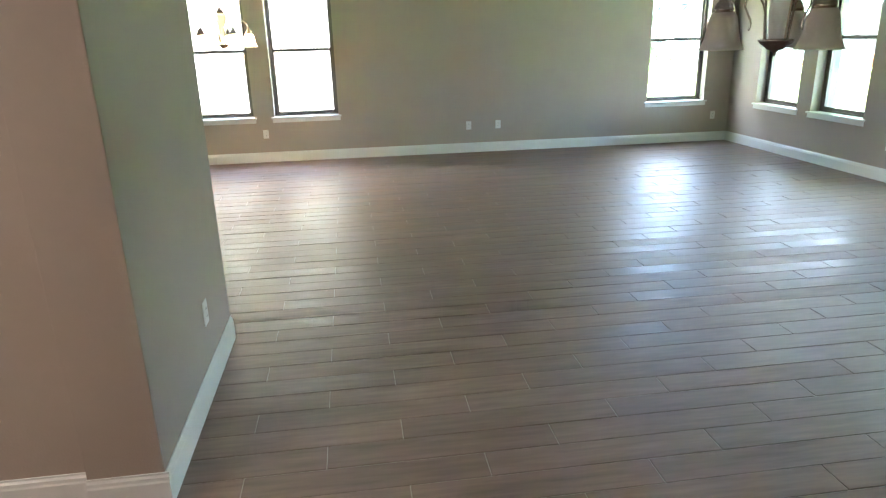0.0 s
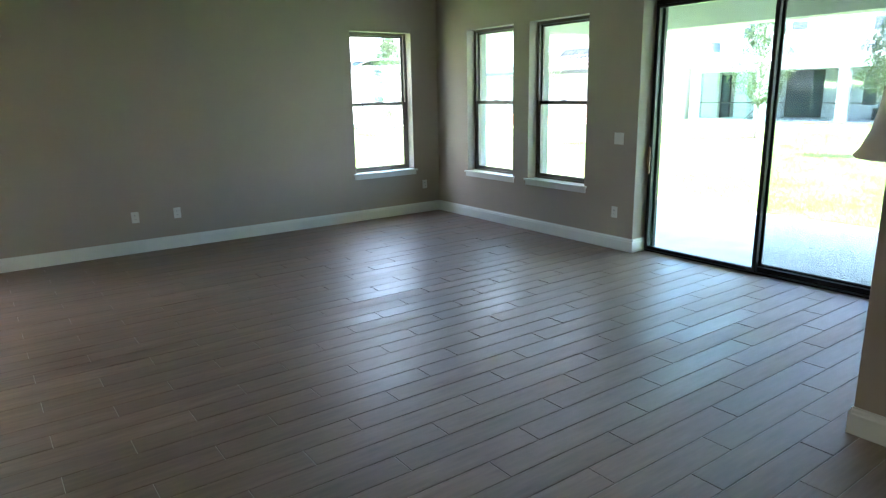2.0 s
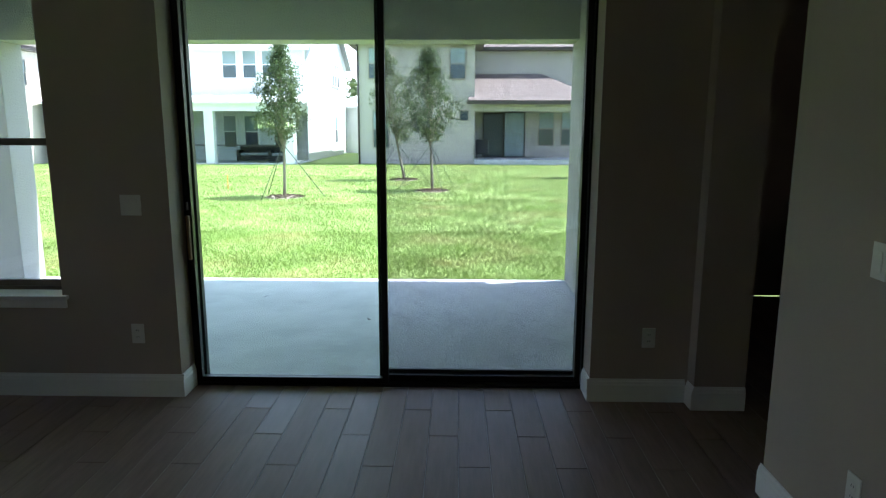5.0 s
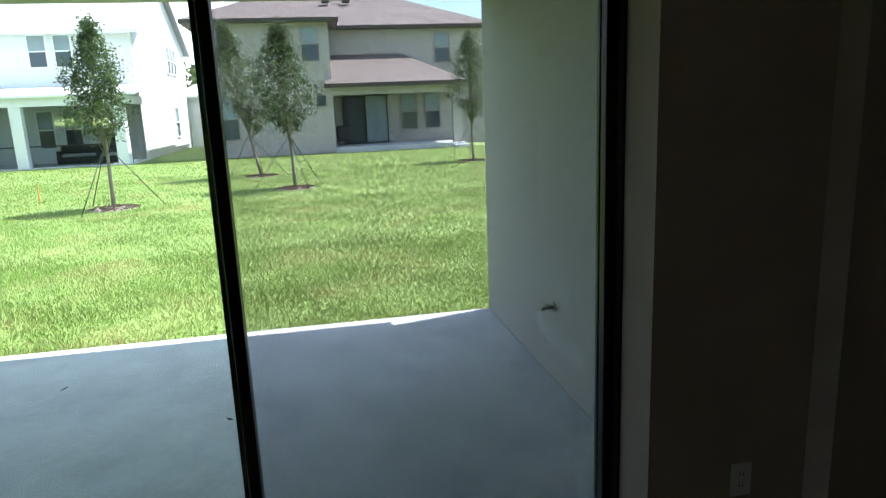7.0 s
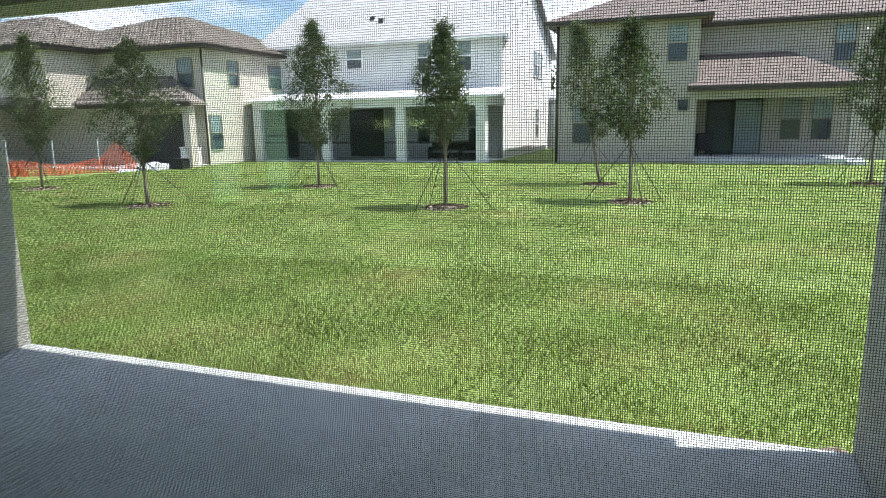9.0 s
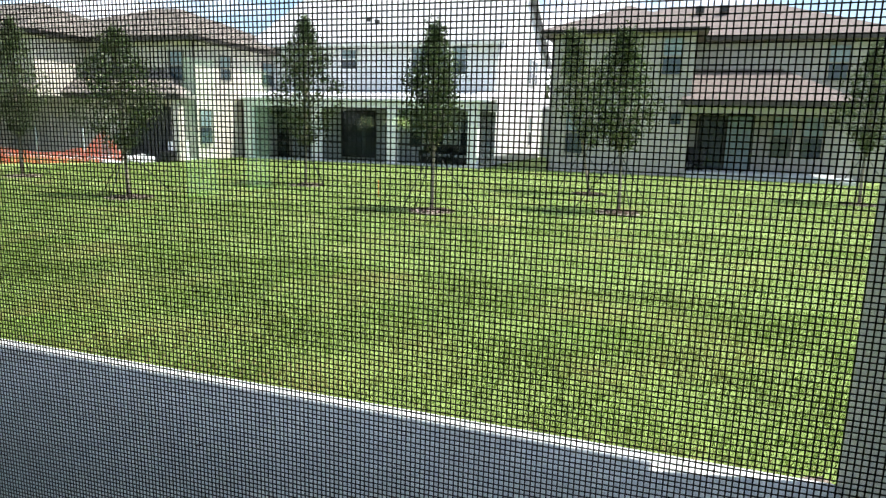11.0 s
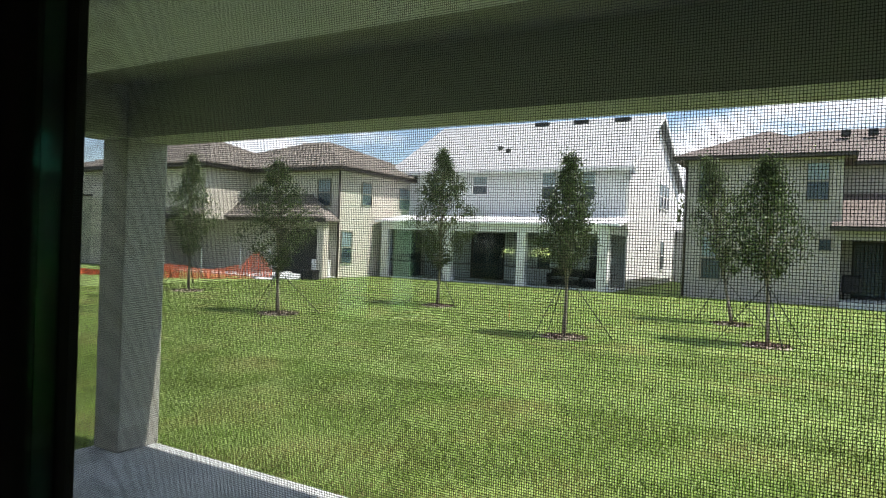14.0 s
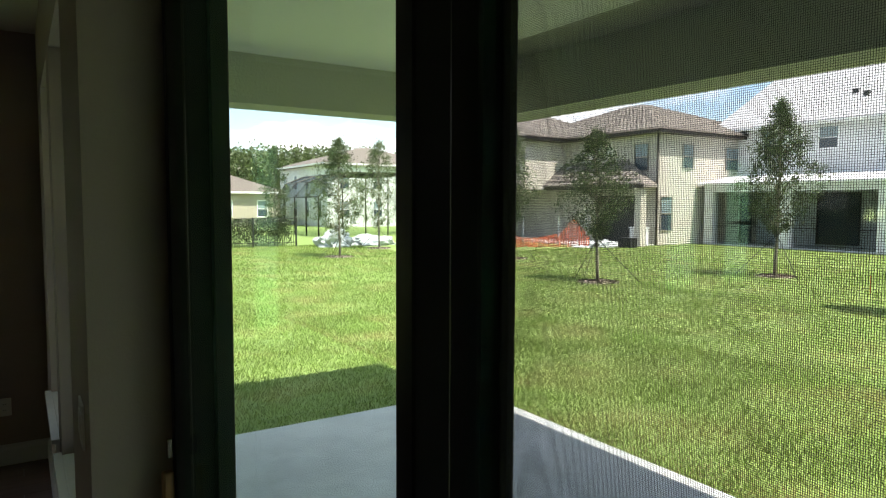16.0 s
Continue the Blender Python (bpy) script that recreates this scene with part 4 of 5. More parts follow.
    for yc in (12.70, 16.72, 20.80, 24.75):
        part("column", boxes((35.03, 35.55, yc - 0.23, yc + 0.23, GZ, 2.42), bevel=0.01), WHITE_STUCCO, h)
    for y0, y1 in ((12.97, 16.45), (16.99, 20.53), (21.07, 24.48)):
        s = part("porch_screen", boxes((35.27, 35.275, y0, y1, GZ + 0.06, 2.42)), MESH_SCREEN, h)
        part("screen_rail", boxes((35.24, 35.30, y0, y1, 0.72, 0.77)), BRONZE, s)
    part("porch_screen", boxes((35.55, X0, 12.54, 12.545, GZ + 0.06, 2.42)), MESH_SCREEN, h)
    far_window(h, "y", X0, 19.1, 21.1, GZ + 0.1, 2.4, -1, False, BRONZE)
    far_window(h, "y", X0, 15.2, 16.05, 0.5, 2.3, -1, True, FASCIA_WHITE)
    far_window(h, "y", X0, 13.4, 14.4, 0.5, 2.3, -1, True, FASCIA_WHITE)
    far_window(h, "y", X0, 16.4, 17.2, 0.5, 2.3, -1, True, FASCIA_WHITE)
    part("downpipe", boxes((X0 - 0.1, X0 - 0.02, Y0 + 0.05, Y0 + 0.13, 2.9, EZ - 0.2)), FASCIA_WHITE, h)
    # low wing behind
    part("rear_wing", boxes((51.0, 58.0, 8.2, 13.2, GZ - 0.1, 3.1)), WHITE_STUCCO, h)
    hip_roof(h, 50.6, 58.4, 7.8, 13.6, 3.2, 1.4, SHINGLE_LIGHT, FASCIA_WHITE)


def sofa(place, w):
    x, y = place
    z = GZ + 0.05
    root = thing("outdoor_sofa", (x, y, z), "black wicker outdoor sofa with grey cushions on the porch", "sofa", "porch furniture")
    part("base", boxes((x - 0.4, x + 0.4, y - w / 2, y + w / 2, z + 0.05, z + 0.32), bevel=0.02), WICKER, root)
    part("backrest", boxes((x + 0.25, x + 0.42, y - w / 2, y + w / 2, z + 0.32, z + 0.8), bevel=0.03), WICKER, root)
    for s in (-1, 1):
        part("armrest", boxes((x - 0.4, x + 0.25, y + s * (w / 2 - 0.09) - 0.09, y + s * (w / 2 - 0.09) + 0.09, z + 0.32, z + 0.6), bevel=0.02), WICKER, root)
    part("cushion", boxes((x - 0.38, x + 0.24, y - w / 2 + 0.2, y + w / 2 - 0.2, z + 0.325, z + 0.45), bevel=0.04), CUSHION, root)
    for sx in (-0.34, 0.34):
        for sy in (-w / 2 + 0.06, w / 2 - 0.06):
            part("leg", boxes((x + sx - 0.03, x + sx + 0.03, y + sy - 0.03, y + sy + 0.03, z, z + 0.06)), WICKER, root)


def grey_house():
    h = thing("house", (40, 4, GZ), "warm grey two-storey stucco house with brown shingle hip roofs and patio", "house", "houses across the lawn")
    part("wall", boxes((35.9, 50, 3.47, 9.40, GZ - 0.1, 5.72), (39.0, 50, -4.8, 3.47, GZ - 0.1, 5.72)), GREY_STUCCO, h)
    r = hip_roof(h, 35.4, 46.0, 3.0, 9.87, 5.88, 1.5, SHINGLE_BROWN, FASCIA_DARK)
    hip_roof(h, 38.5, 50.5, -5.3, 9.8, 5.89, 2.35, SHINGLE_BROWN, FASCIA_DARK, inset=5.0)
    for yv in (3.3, 2.2):
        part("roof_vent", boxes((42.2, 42.6, yv - 0.2, yv + 0.2, 7.55, 7.85)), SLOT, r)
    bm = bmesh.new()
    slab(bm, [(35.45, -2.85, 2.97), (35.45, 3.80, 2.97), (39.0, 3.80, 4.52), (39.0, -0.26, 4.52)], 0.12)
    slab(bm, [(35.45, -2.85, 2.97), (39.0, -0.26, 4.52), (39.0, -2.85, 2.97)], 0.12)
    pr = part("patio_roof", bm, SHINGLE_BROWN, h)
    part("fascia", boxes((35.40, 35.45, -2.9, 3.85, 2.78, 2.97), (35.45, 39.0, -2.9, -2.85, 2.78, 2.97)), FASCIA_DARK, pr)
    part("patio_beam", boxes((35.9, 36.2, -2.7, 3.47, 2.45, 2.82)), GREY_STUCCO, h)
    part("column", boxes((35.9, 36.3, -2.7, -2.25, GZ, 2.45), bevel=0.01), GREY_STUCCO, h)
    part("patio_slab", boxes((35.4, 39.0, -2.76, 3.47, GZ, 0.02), bevel=0.01), CONCRETE, h)
    part("step", boxes((34.9, 35.4, -2.76, -2.1, GZ, -0.06), bevel=0.01), CONCRETE, h)
    for a0, a1, z0, z1 in ((8.05, 8.82, 4.0, 5.56), (3.92, 4.75, 4.0, 5.56), (7.78, 8.65, 0.6, 2.5)):
        far_window(h, "y", 35.9, a0, a1, z0, z1, -1, True, TAUPE, 0.05)
    far_window(h, "y", 35.9, 3.75, 4.25, 1.95, 2.5, -1, False, TAUPE, 0.05)
    far_window(h, "y", 39.0, -2.85, -2.0, 4.0, 5.56, -1, True, TAUPE, 0.05)
    cur = far_window(h, "y", 39.0, 0.6, 1.78, 0.02, 2.5, -1, False, BRONZE, 0.05)
    part("curtain", boxes((38.975, 38.979, 0.66, 1.72, 0.08, 2.44)), FAR_BLIND, cur, "pale blind behind the door glass")
    far_window(h, "y", 39.0, 1.76, 2.94, 0.02, 2.45, -1, False, BRONZE)
    far_window(h, "y", 39.0, -1.0, -0.12, 0.66, 2.5, -1, True, TAUPE, 0.05)
    far_window(h, "y", 39.0, -2.21, -1.36, 0.66, 2.5, -1, True, TAUPE, 0.05)
    part("wall_light", boxes((38.9, 39.0, -2.75, -2.6, 2.2, 2.4)), SLOT, h)
    part("stucco_band", boxes((35.885, 35.899, 3.47, 9.40, 2.83, 2.87)), GREY_STUCCO, h)
    bm = bmesh.new()
    tube(bm, [(35.82, 9.33, 5.7), (35.82, 9.33, GZ)], 0.045, 8)
    part("downpipe", bm, FASCIA_DARK, h)


def grill(place):
    x, y = place
    z = 0.02
    root = thing("grill", (x, y, z), "black covered barbecue grill on the patio", "grill")
    part("cover", boxes((x - 0.28, x + 0.28, y - 0.35, y + 0.35, z + 0.25, z + 1.0), bevel=0.08), WICKER, root)
    for sx in (-0.22, 0.22):
        for sy in (-0.28, 0.28):
            part("leg", boxes((x + sx - 0.02, x + sx + 0.02, y + sy - 0.02, y + sy + 0.02, z, z + 0.27)), BRONZE, root)


def barrel_tiles(roof, a, b, c, d):
    """Courses of half-round tiles up a roof plane with eave a-b and top edge d-c, cut off along its hips."""
    a, b, c, d = (Vector(p) for p in (a, b, c, d))
    e = (b - a).normalized()
    long, ud, uc = (b - a).length, (d - a).dot(e), (c - a).dot(e)
    up = (d - a) - e * ud
    rise, up = up.length, up.normalized()
    n = up.cross(e) if up.cross(e).z > 0 else e.cross(up)
    rng = random.Random(int(long * 100))
    verts, faces = [], []
    for k in range(int(long / 0.3)):
        u = (k + 0.5) * long / int(long / 0.3)
        most = rise * min(1.0, u / max(ud, 0.01), (long - u) / max(long - uc, 0.01))
        v = -0.08
        while v < most - 0.1:
            v1 = min(v + 0.44, most)
            lift = rng.uniform(0.0, 0.015)
            base = len(verts)
            for w, r, z in ((v, 0.125, 0.045 + lift), (v1, 0.105, 0.005)):
                p = a + e * u + up * w + n * z
                verts.extend([p + e * (math.cos(q) * r) + n * (math.sin(q) * r * 0.9) for q in (0.0, math.pi / 4, math.pi / 2, 3 * math.pi / 4, math.pi)])
            faces.extend([(base + i, base + i + 1, base + i + 6, base + i + 5) for i in range(4)])
            faces.append((base, base + 4, base + 3, base + 1))
            v += 0.38
    away = roof.parent.matrix_basis.translation
    stuff("barrel_tiling", [p - away for p in verts], faces, TILE_ROOF, "", "", roof)


def cream_house():
    h = thing("house", (36, 31, GZ), "cream two-storey stucco house with barrel-tile hip roofs", "house", "houses across the lawn")
    part("wall", boxes((31.9, 43.0, 25.4, 38.0, GZ - 0.1, 5.25), (28.9, 31.9, 31.8, 43.0, 2.62, 5.25), (28.9, 31.9, 37.2, 43.0, GZ - 0.1, 2.62), (36.7, 40.5, 24.2, 25.4, GZ - 0.1, 2.55)), BROWN_STUCCO, h)
    r1 = hip_roof(h, 31.4, 43.5, 24.9, 38.4, 5.42, 2.3, TILE_ROOF, FASCIA_DARK)
    r2 = hip_roof(h, 28.4, 38.0, 31.3, 43.5, 5.44, 2.0, TILE_ROOF, FASCIA_DARK)
    barrel_tiles(r1, (31.4, 24.9, 5.42), (31.4, 38.4, 5.42), (37.45, 32.35, 7.72), (37.45, 30.95, 7.72))
    barrel_tiles(r1, (31.4, 24.9, 5.42), (43.5, 24.9, 5.42), (37.45, 30.95, 7.72), (37.45, 30.95, 7.72))
    barrel_tiles(r2, (28.4, 31.3, 5.44), (28.4, 43.5, 5.44), (33.2, 38.7, 7.44), (33.2, 36.1, 7.44))
    barrel_tiles(r2, (28.4, 31.3, 5.44), (38.0, 31.3, 5.44), (33.2, 36.1, 7.44), (33.2, 36.1, 7.44))
    bm = bmesh.new()
    slab(bm, [(30.3, 24.9, 2.75), (30.3, 33.2, 2.75), (31.9, 32.4, 4.0), (31.9, 27.2, 4.0)], 0.14)
    slab(bm, [(30.3, 24.9, 2.75), (31.9, 27.2, 4.0), (31.9, 25.3, 2.75)], 0.14)
    slab(bm, [(28.2, 31.6, 2.75), (28.2, 37.4, 2.75), (28.9, 37.0, 3.15), (28.9, 31.7, 3.15)], 0.14)
    pr = part("porch_roof", bm, TILE_ROOF, h)
    barrel_tiles(pr, (30.3, 24.9, 2.75), (30.3, 33.2, 2.75), (31.9, 32.4, 4.0), (31.9, 27.2, 4.0))
    part("porch_fascia", boxes((30.26, 30.32, 24.9, 31.6, 2.55, 2.72), (28.16, 28.22, 31.6, 37.4, 2.55, 2.72)), FASCIA_DARK, pr)
    part("porch_post", boxes((30.5, 30.9, 25.2, 25.6, GZ, 2.55), bevel=0.01), BROWN_STUCCO, h)
    part("porch_post", boxes((28.5, 28.9, 36.8, 37.2, GZ, 2.62), bevel=0.01), BROWN_STUCCO, h)
    part("porch_slab", boxes((28.3, 31.86, 25.4, 37.2, GZ - 0.05, GZ + 0.05), bevel=0.01), CONCRETE, h)
    part("porch_opening", boxes((31.84, 31.9, 26.6, 29.4, GZ + 0.05, 2.25)), SLOT, h, "dark glazed porch door")
    far_window(h, "y", 31.9, 25.95, 26.85, 3.45, 4.85, -1, True, TAUPE, 0.05)
    far_window(h, "x", 25.4, 32.1, 33.0, 0.5, 2.2, -1, True, TAUPE, 0.05)
    far_window(h, "x", 25.4, 33.7, 34.6, 3.6, 4.85, -1, True, TAUPE, 0.05)
    far_window(h, "x", 25.4, 37.25, 38.6, 3.6, 4.85, -1, True, TAUPE, 0.05)
    far_window(h, "x", 24.2, 36.9, 37.9, GZ, 2.3, -1, False, BRONZE)
    hip_roof(h, 36.3, 40.9, 23.8, 25.4, 2.7, 0.5, METAL_WHITE, FASCIA_WHITE)
    bm = bmesh.new()
    tube(bm, [(31.82, 25.34, 5.25), (31.82, 25.34, GZ)], 0.05, 8)
    part("downpipe", bm, FASCIA_DARK, h)


def plain_house(place, size, mat, roof_mat, label, rise=2.0, glazed_walls=True):
    x0, y0 = place
    w, d, hgt = size
    h = thing("house", (x0, y0, GZ), label, "house", "houses across the lawn")
    part("wall", boxes((x0, x0 + w, y0, y0 + d, GZ - 0.1, hgt)), mat, h)
    hip_roof(h, x0 - 0.5, x0 + w + 0.5, y0 - 0.5, y0 + d + 0.5, hgt + 0.15, rise, roof_mat, FASCIA_WHITE)
    if not glazed_walls:
        return h
    n = int(w // 3)
    for k in range(n):
        c = x0 + (k + 0.5) * w / n
        far_window(h, "x", y0, c - 0.5, c + 0.5, 0.6, 2.1, -1)
        if hgt > 4:
            far_window(h, "x", y0, c - 0.5, c + 0.5, hgt - 2.1, hgt - 0.7, -1)
    m = int(d // 3)
    for k in range(m):
        c = y0 + (k + 0.5) * d / m
        far_window(h, "y", x0, c - 0.45, c + 0.45, 0.6, 2.1, -1)
        if hgt > 4:
            far_window(h, "y", x0, c - 0.45, c + 0.45, hgt - 2.1, hgt - 0.7, -1)
    return h


white_house()
sofa((37.2, 15.0), 2.0)
sofa((36.6, 13.6), 1.1)
grey_house()
grill((37.6, 3.0))
cream_house()
plain_house((28.0, 57.0), (13, 12, 5.2), WHITE_STUCCO, SHINGLE_BROWN, "pale two-storey house with a brown hip roof far off")
plain_house((13.0, 62.0), (12.5, 12, 2.7), TAN_STUCCO, SHINGLE_BROWN, "tan house with a brown hip roof beyond the fence", 2.6)
plain_house((6.0, 84.0), (16, 12, 5.2), TAN_STUCCO, SHINGLE_BROWN, "tan house far beyond the fence", 2.4)
plain_house((-14.0, 15.5), (15.0, 12, 5.6), TAN_STUCCO, SHINGLE_LIGHT, "tan neighbouring house close beyond the side windows", 2.2, False)


# ---- pool cage, fence, hedge, sheeting, netting ----
def pool_cage():
    root = thing("pool_cage", (22, 44, GZ), "dark screened pool enclosure with a curved roof", "pool cage")
    x0, x1, y0, y1 = 20.7, 28.5, 41.0, 49.0
    prof = [(x0, GZ), (x0, 2.2), (x0 + 0.9, 3.2), (x0 + 2.2, 3.7), (x1, 3.8)]
    for yy in np.linspace(y0, y1, 5):
        bm = bmesh.new()
        tube(bm, [(px, yy, pz) for px, pz in prof], 0.05, 6)
        part("rib", bm, BRONZE, root)
    for px, pz in prof[1:]:
        bm = bmesh.new()
        tube(bm, [(px, y0, pz), (px, y1, pz)], 0.04, 6)
        part("purlin", bm, BRONZE, root)
    for px in np.linspace(x0, x1, 6)[1:-1]:
        bm = bmesh.new()
        tube(bm, [(px, y0, GZ), (px, y0, 3.6)], 0.04, 6)
        part("post", bm, BRONZE, root)
    bm = bmesh.new()
    for a, b in zip(prof, prof[1:]):
        slab(bm, [(a[0], y0, a[1]), (b[0], y0, b[1]), (b[0], y1, b[1]), (a[0], y1, a[1])], 0.004)
    front = [bm.verts.new((px, y0 - 0.01, pz)) for px, pz in prof + [(x1, GZ)]]
    bm.faces.new(front)
    part("screen", bm, MESH_SCREEN, root)


pool_cage()


def fence():
    root = thing("fence", (11, 33.4, GZ), "black aluminium picket fence along the lawn", "fence")
    for k in range(7):
        x = 4.5 + k * 2.0
        part("post", boxes((x - 0.035, x + 0.035, 33.37, 33.44, GZ - 0.05, 1.15)), FENCE, root)
    for z in (-0.02, 0.95, 1.08):
        part("rail", boxes((4.5, 16.5, 33.39, 33.42, z, z + 0.03)), FENCE, root)
    for k in range(110):
        x = 4.6 + k * 0.108
        part("picket", boxes((x - 0.008, x + 0.008, 33.395, 33.415, GZ, 1.15)), FENCE, root)


fence()


def hedge():
    rng = np.random.default_rng(21)
    verts, faces = [], []
    for _ in range(16000):
        c = np.array((rng.uniform(3.5, 16.6), rng.uniform(34.0, 35.2), GZ + 1.25 * rng.random() ** 0.6))
        u, v = rng.normal(0, 1, 3), rng.normal(0, 1, 3)
        u /= np.linalg.norm(u)
        v /= np.linalg.norm(v)
        b = len(verts)
        verts.extend([c - u * 0.055, c - v * 0.04, c + u * 0.055, c + v * 0.04])
        faces.append((b, b + 1, b + 2, b + 3))
    stuff("hedge", verts, faces, LEAF, "clipped green hedge behind the black fence", "hedge")


hedge()


def heap(name, place, rx, ry, h, mat, label, category, seed):
    """A slumped, creased heap on the ground."""
    bm = bmesh.new()
    bmesh.ops.create_icosphere(bm, subdivisions=4, radius=1.0)
    for v in bm.verts:
        n = noise.fractal(v.co * 1.8 + Vector((seed, 0, 0)), 1.0, 2.0, 4)
        v.co *= 1 + 0.42 * n
        v.co.x, v.co.y, v.co.z = place[0] + v.co.x * rx, place[1] + v.co.y * ry, GZ - 0.04 + max(0, v.co.z) * h
    return tagged(shaped(name, bm, mat), label, category)


heap("tarp_heap", (17.9, 32.3), 0.9, 0.8, 0.8, TARP, "heap of white and blue sheeting on the grass", "heap", 3)
heap("tarp_heap", (20.3, 33.0), 1.3, 0.9, 0.5, TARP, "low heap of pale sheeting and rubble", "heap", 9)
heap("soil_patch", (9.60, 3.15), 0.07, 0.10, 0.09, MULCH, "bare clump of dark soil at the slab corner", "soil", 7)
heap("rubble_heap", (29.0, 26.5), 1.6, 0.8, 0.30, CONCRETE, "low pale heap of building rubble", "rubble", 5)


def netting(p0, p1, h, seed):
    """Orange construction netting, sagging between thin posts, woven of separate strips."""
    root = thing("safety_netting", (*p0, GZ), "orange plastic safety netting round the building works", "netting", "building works")
    a, b = Vector((*p0, GZ)), Vector((*p1, GZ))
    n = 40
    rng = np.random.default_rng(seed)
    tops = [h * (0.38 + 0.08 * math.sin(9.0 * k / n + seed) + 0.58 * max(0, 1 - abs(k / n - 0.86) / 0.14)) for k in range(n + 1)]
    bm = bmesh.new()
    rows = 9
    d = (b - a).normalized()
    side = Vector((-d.y, d.x, 0))
    wob = [rng.uniform(-0.12, 0.12) for _ in range(n + 1)]

    def at(k, r):
        return a.lerp(b, k / n) + side * wob[k] * (1 - r / rows) + Vector((0, 0, tops[k] * r / rows))
    for r in range(rows + 1):
        for k in range(n):
            p, q = at(k, r), at(k + 1, r)
            bm.faces.new([bm.verts.new(c) for c in (p, q, q + Vector((0, 0, 0.028)), p + Vector((0, 0, 0.028)))])
    for k in range(n + 1):
        p, q = at(k, 0), at(k, rows)
        bm.faces.new([bm.verts.new(c) for c in (p, p + d * 0.035, q + d * 0.035, q)])
    part("net", bm, NETTING, root)
    for f in (0.02, 0.35, 0.7, 0.98):
        c = a.lerp(b, f)
        part("post", boxes((c.x - 0.02, c.x + 0.02, c.y - 0.02, c.y + 0.02, GZ - 0.02, GZ + h * 1.1)), TARP, root)


netting((24.0, 28.6), (28.1, 26.2), 1.3, 1)
netting((22.5, 32.5), (25.0, 28.8), 0.6, 2)
tagged(shaped("survey_stake", boxes((21.441, 21.459, 11.111, 11.129, GZ - 0.03, GZ + 0.42)), ORANGE), "orange-topped wooden survey stake in the lawn", "stake")



def storage_bin(name, place, w, d, h, mat, label):
    """A lidded box with a rim and two side grips."""
    x, y = place
    z = GZ - 0.01
    root = thing(name, (x, y, z), label, "storage bin", "building works")
    part("body", boxes((x - w / 2, x + w / 2, y - d / 2, y + d / 2, z, z + h), bevel=0.03), mat, root)
    part("lid", boxes((x - w / 2 - 0.02, x + w / 2 + 0.02, y - d / 2 - 0.02, y + d / 2 + 0.02, z + h, z + h + 0.05), bevel=0.015), mat, root)
    for k in (-1, 1):
        part("grip", boxes((x - 0.1, x + 0.1, y + k * (d / 2 + 0.02) - 0.018, y + k * (d / 2 + 0.02) + 0.018, z + h * 0.75, z + h * 0.8)), mat, root)


storage_bin("storage_bin", (29.4, 25.0), 0.5, 0.75, 0.42, WICKER, "black plastic storage bin on the grass by the porch")
storage_bin("storage_bin", (31.3, 25.95), 0.6, 0.75, 0.85, FASCIA_WHITE, "white lidded bin under the porch roof")

# ---- far woods ----


def woods(label, centre_line, spread, height, count, seed, size=1.0):
    rng = np.random.default_rng(seed)
    verts, faces = [], []
    (x0, y0), (x1, y1) = centre_line
    for _ in range(count):
        f = rng.random()
        tall = height * (0.62 + 0.38 * noise.noise(Vector((f * 14 + seed, 0, 0))))
        c = np.array((x0 + (x1 - x0) * f + rng.normal(0, spread), y0 + (y1 - y0) * f + rng.normal(0, spread), GZ + max(0.3, tall - size) * rng.random() ** 0.55))
        for _ in range(5):
            p = c + np.clip(rng.normal(0, size * 0.5, 3), -size * 0.7, size * 0.7)
            u, v = rng.normal(0, 1, 3), rng.normal(0, 1, 3)
            u *= size * rng.uniform(0.25, 0.5) / np.linalg.norm(u)
            v *= size * rng.uniform(0.2, 0.4) / np.linalg.norm(v)
            b = len(verts)
            verts.extend([p - u, p - v, p + u, p + v])
            faces.append((b, b + 1, b + 2, b + 3))
    stuff("far_woods", verts, faces, FAR_LEAF, label, "trees")


woods("distant green woodland behind the houses", ((-40, 120), (60, 110)), 5, 16, 52000, 4, 0.62)
woods("dark trees seen between the houses", ((66, 2), (66, 32)), 2.5, 9.5, 2600, 5, 0.9)
woods("tall distant pines beyond the grey house", ((70, -16), (64, -2)), 2.0, 12.5, 2000, 6, 0.7)

# ---- grass ----


def grass(zones, mat, label, seed):
    """Bent blades, denser and finer close to the patio."""
    rng = np.random.default_rng(seed)
    allv, allf, base = [], [], 0
    for x0, x1, y0, y1, per, hgt, wid in zones:
        n = int((x1 - x0) * (y1 - y0) * per)
        x, y = rng.uniform(x0, x1, n), rng.uniform(y0, y1, n)
        clump = np.sin(x * 3.1 + np.sin(y * 2.3)) * np.sin(y * 2.7 + np.sin(x * 1.9))
        a = rng.uniform(0, 2 * np.pi, n)
        h = hgt * rng.uniform(0.5, 1.2, n) * (1 + 0.25 * clump)
        w = wid * rng.uniform(0.6, 1.3, n)
        bend = h * rng.uniform(0.15, 0.9, n)
        b = rng.uniform(0, 2 * np.pi, n)
        z0 = np.full(n, -0.215)
        left = np.stack([x - np.cos(a) * w, y - np.sin(a) * w, z0], 1)
        right = np.stack([x + np.cos(a) * w, y + np.sin(a) * w, z0], 1)
        tip = np.stack([x + np.cos(b) * bend, y + np.sin(b) * bend, z0 + h], 1)
        allv.append(np.stack([left, right, tip], 1).reshape(-1, 3))
        allf.append(np.arange(n * 3).reshape(-1, 3) + base)
        base += n * 3
    stuff("grass", np.concatenate(allv), np.concatenate(allf), mat, label, "grass")


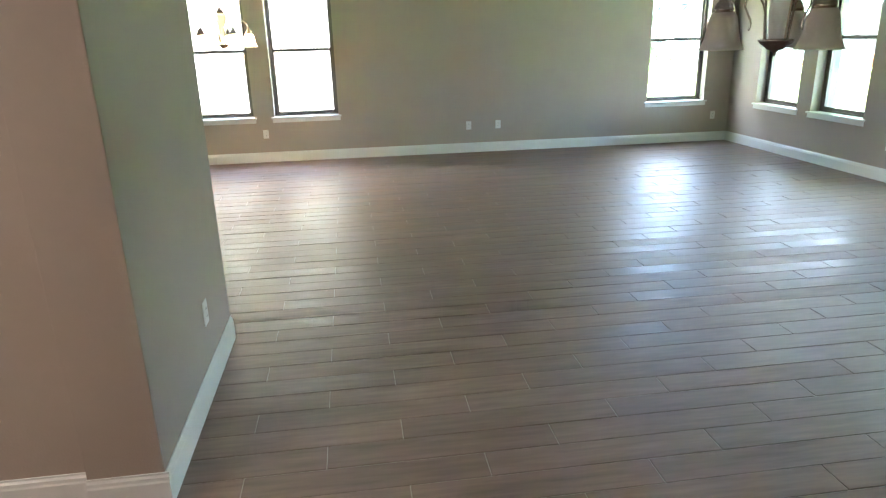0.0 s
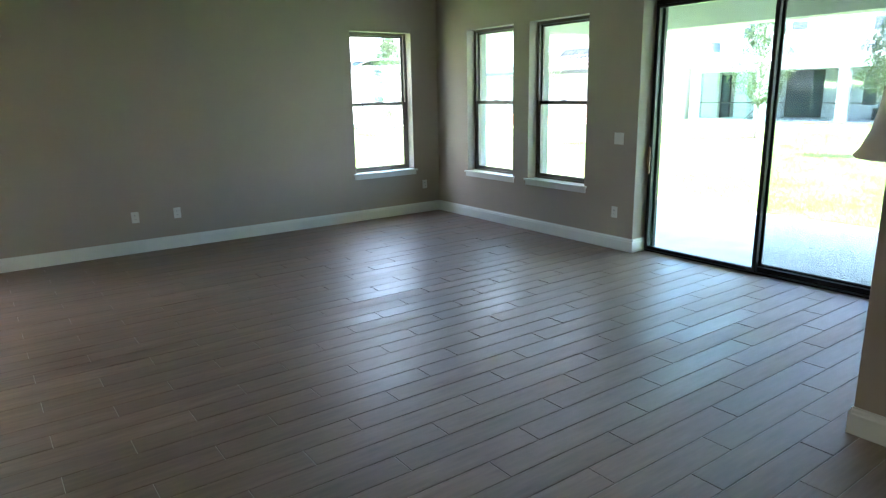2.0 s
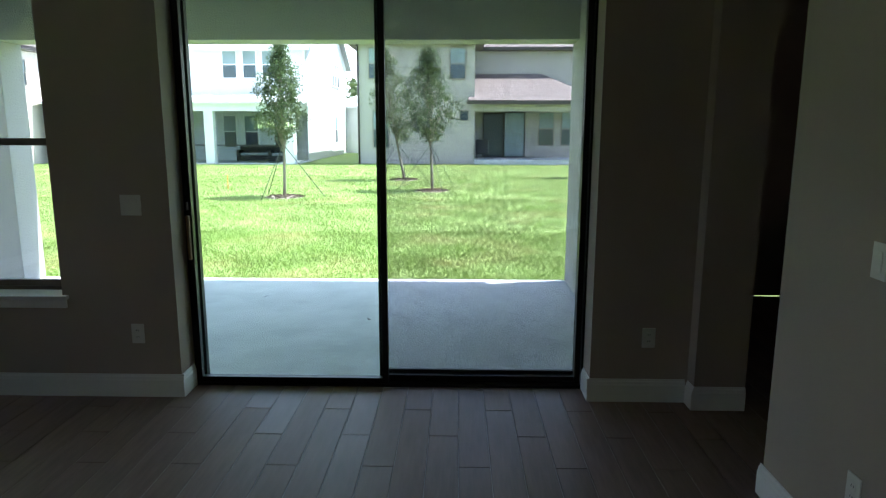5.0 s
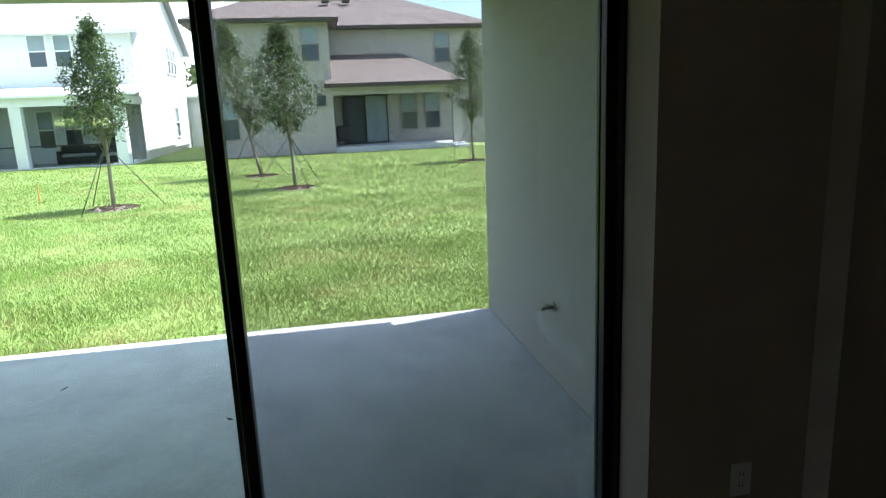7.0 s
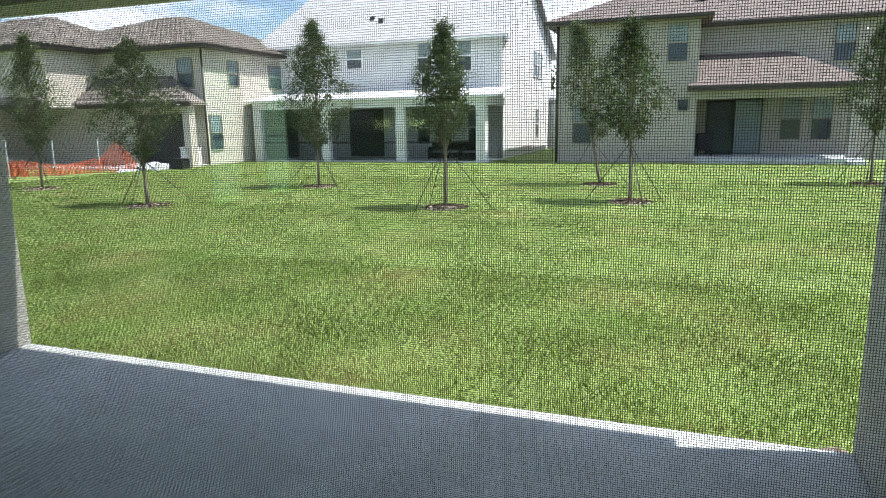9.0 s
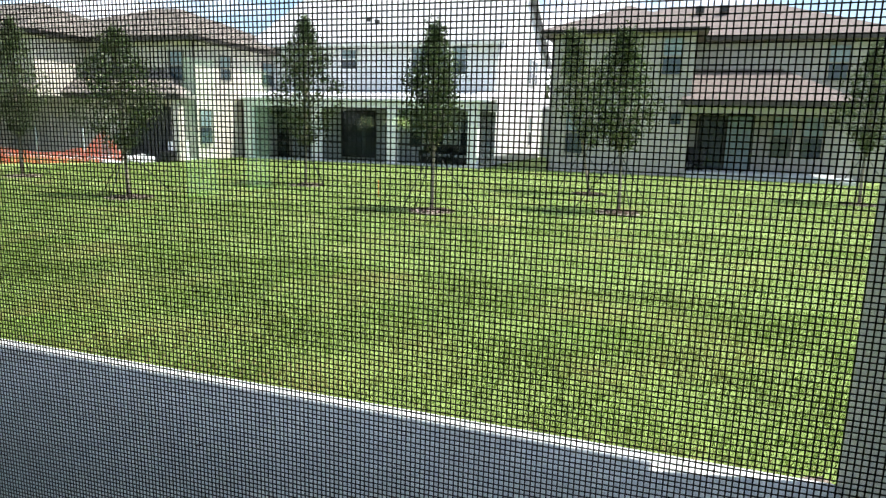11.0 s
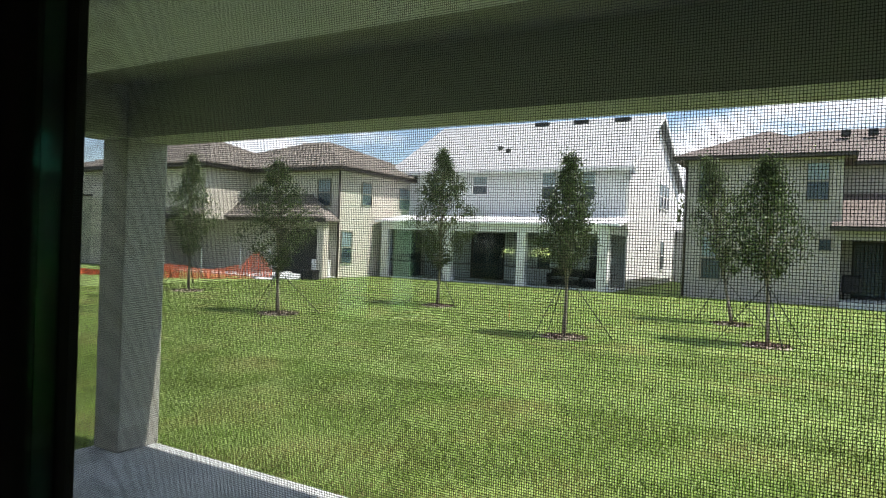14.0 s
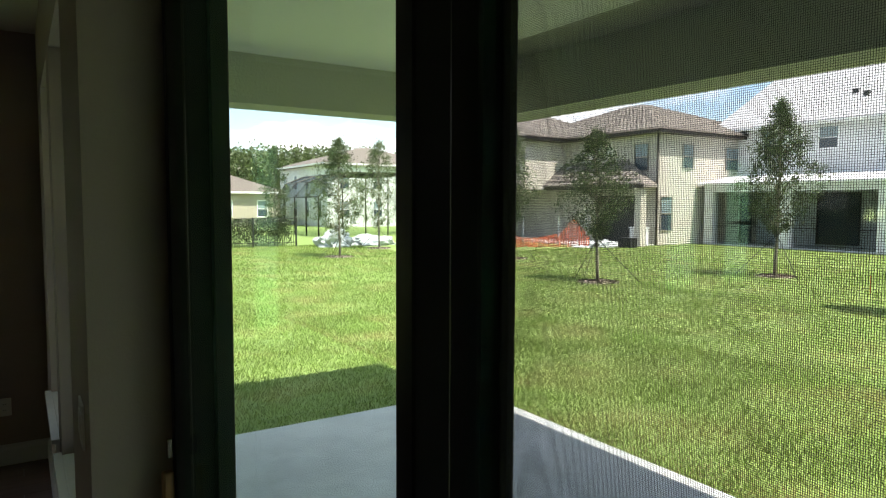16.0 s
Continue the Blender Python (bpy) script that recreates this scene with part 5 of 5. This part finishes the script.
grass([(9.48, 13.5, 0.5, 15, 3400, 0.048, 0.0042), (13.5, 19.0, -2, 19, 1900, 0.048, 0.0042), (19.0, 27.0, -6, 26, 750, 0.052, 0.0062), (27.0, 36.0, -8, 27, 260, 0.055, 0.010),
       (6.2, 9.48, 9.46, 19, 2400, 0.05, 0.0045), (9.48, 13.5, 15, 19, 1900, 0.05, 0.0045), (4.0, 19.0, 19, 34, 700, 0.055, 0.008), (-3, 6.2, 9.7, 15.2, 400, 0.06, 0.008), (9.48, 12, -6, 0.5, 400, 0.06, 0.006)], BLADE, "mown green lawn grass", 12)
grass([(9.475, 9.60, 0.5, 15, 1700, 0.042, 0.005), (9.60, 9.85, 0.5, 15, 500, 0.04, 0.005), (9.5, 10.1, 6.2, 8.2, 900, 0.04, 0.005)], DRY_BLADE, "dry straw-coloured grass along the slab edge", 13)

# ---- floor planks, one by one ----
PW, PL, GAP = 0.1535, 0.957, 0.003


def plank_mesh(w, l):
    """A flat tile with a slightly eased edge, its top at floor level."""
    bm = bmesh.new()
    e = 0.0022
    low = [bm.verts.new(p) for p in ((0, 0, -0.008), (l, 0, -0.008), (l, w, -0.008), (0, w, -0.008))]
    mid = [bm.verts.new(p) for p in ((0, 0, -0.0012), (l, 0, -0.0012), (l, w, -0.0012), (0, w, -0.0012))]
    top = [bm.verts.new(p) for p in ((e, e, 0), (l - e, e, 0), (l - e, w - e, 0), (e, w - e, 0))]
    for i in range(4):
        j = (i + 1) % 4
        bm.faces.new((low[i], low[j], mid[j], mid[i]))
        bm.faces.new((mid[i], mid[j], top[j], top[i]))
    bm.faces.new(top)
    me = bpy.data.meshes.new("plank")
    bm.to_mesh(me)
    bm.free()
    me.materials.append(TILE)
    return me


floor_ob = bpy.data.objects["floor"]
full = plank_mesh(PW - GAP, PL - GAP)
rest = bmesh.new()
rng = random.Random(5)
count = 0
row0 = int(math.floor((-3.2 - 4.16) / PW))
row1 = int(math.ceil((WY - 4.16) / PW))
for r in range(row0, row1):
    y0 = 4.16 + r * PW
    y1 = y0 + PW - GAP
    if y0 < -3.2:
        continue
    y1 = min(y1, WY - 0.002)
    start = 4.12 + (r * PL / 3) % PL
    k0 = int(math.floor((-4.2 - start) / PL))
    edge = 5.983 + DX if y0 > 2.66 else 8.39
    for k in range(k0, 8):
        x0 = start + k * PL
        x1 = min(x0 + PL - GAP, edge)
        x0 = max(x0, -4.19)
        if x1 - x0 < 0.03:
            continue
        whole = abs(x1 - x0 - (PL - GAP)) < 1e-6 and abs(y1 - y0 - (PW - GAP)) < 1e-6
        near = 0.9 < x0 and 2.2 < y0 < 6.9
        tilt = rng.uniform(-0.0006, 0.0006)
        if near and count < 300:
            me = full if whole else plank_mesh(y1 - y0, x1 - x0)
            ob = new("plank", me)
            ob.parent = floor_ob
            ob.matrix_basis = Matrix.Translation((x0, y0, tilt)) @ Euler((rng.uniform(-0.0035, 0.0035), tilt * 0.6, 0)).to_matrix().to_4x4()
            count += 1
        else:
            e = 0.0022
            zt, lean = tilt, rng.uniform(-0.0003, 0.0003)
            v = [rest.verts.new(p) for p in ((x0, y0, -0.0012 + zt), (x1, y0, -0.0012 + zt), (x1, y1, -0.0012 + zt), (x0, y1, -0.0012 + zt), (x0 + e, y0 + e, zt - lean), (x1 - e, y0 + e, zt + tilt - lean), (x1 - e, y1 - e, zt + tilt + lean), (x0 + e, y1 - e, zt + lean),
                                             (x0, y0, -0.008), (x1, y0, -0.008), (x1, y1, -0.008), (x0, y1, -0.008))]
            rest.faces.new((v[4], v[5], v[6], v[7]))
            for i in range(4):
                j = (i + 1) % 4
                rest.faces.new((v[i], v[j], v[4 + j], v[4 + i]))
                rest.faces.new((v[8 + i], v[8 + j], v[j], v[i]))
tagged(part("planks", rest, TILE, floor_ob), "further wood-look plank tiles", "", "", "stuff")
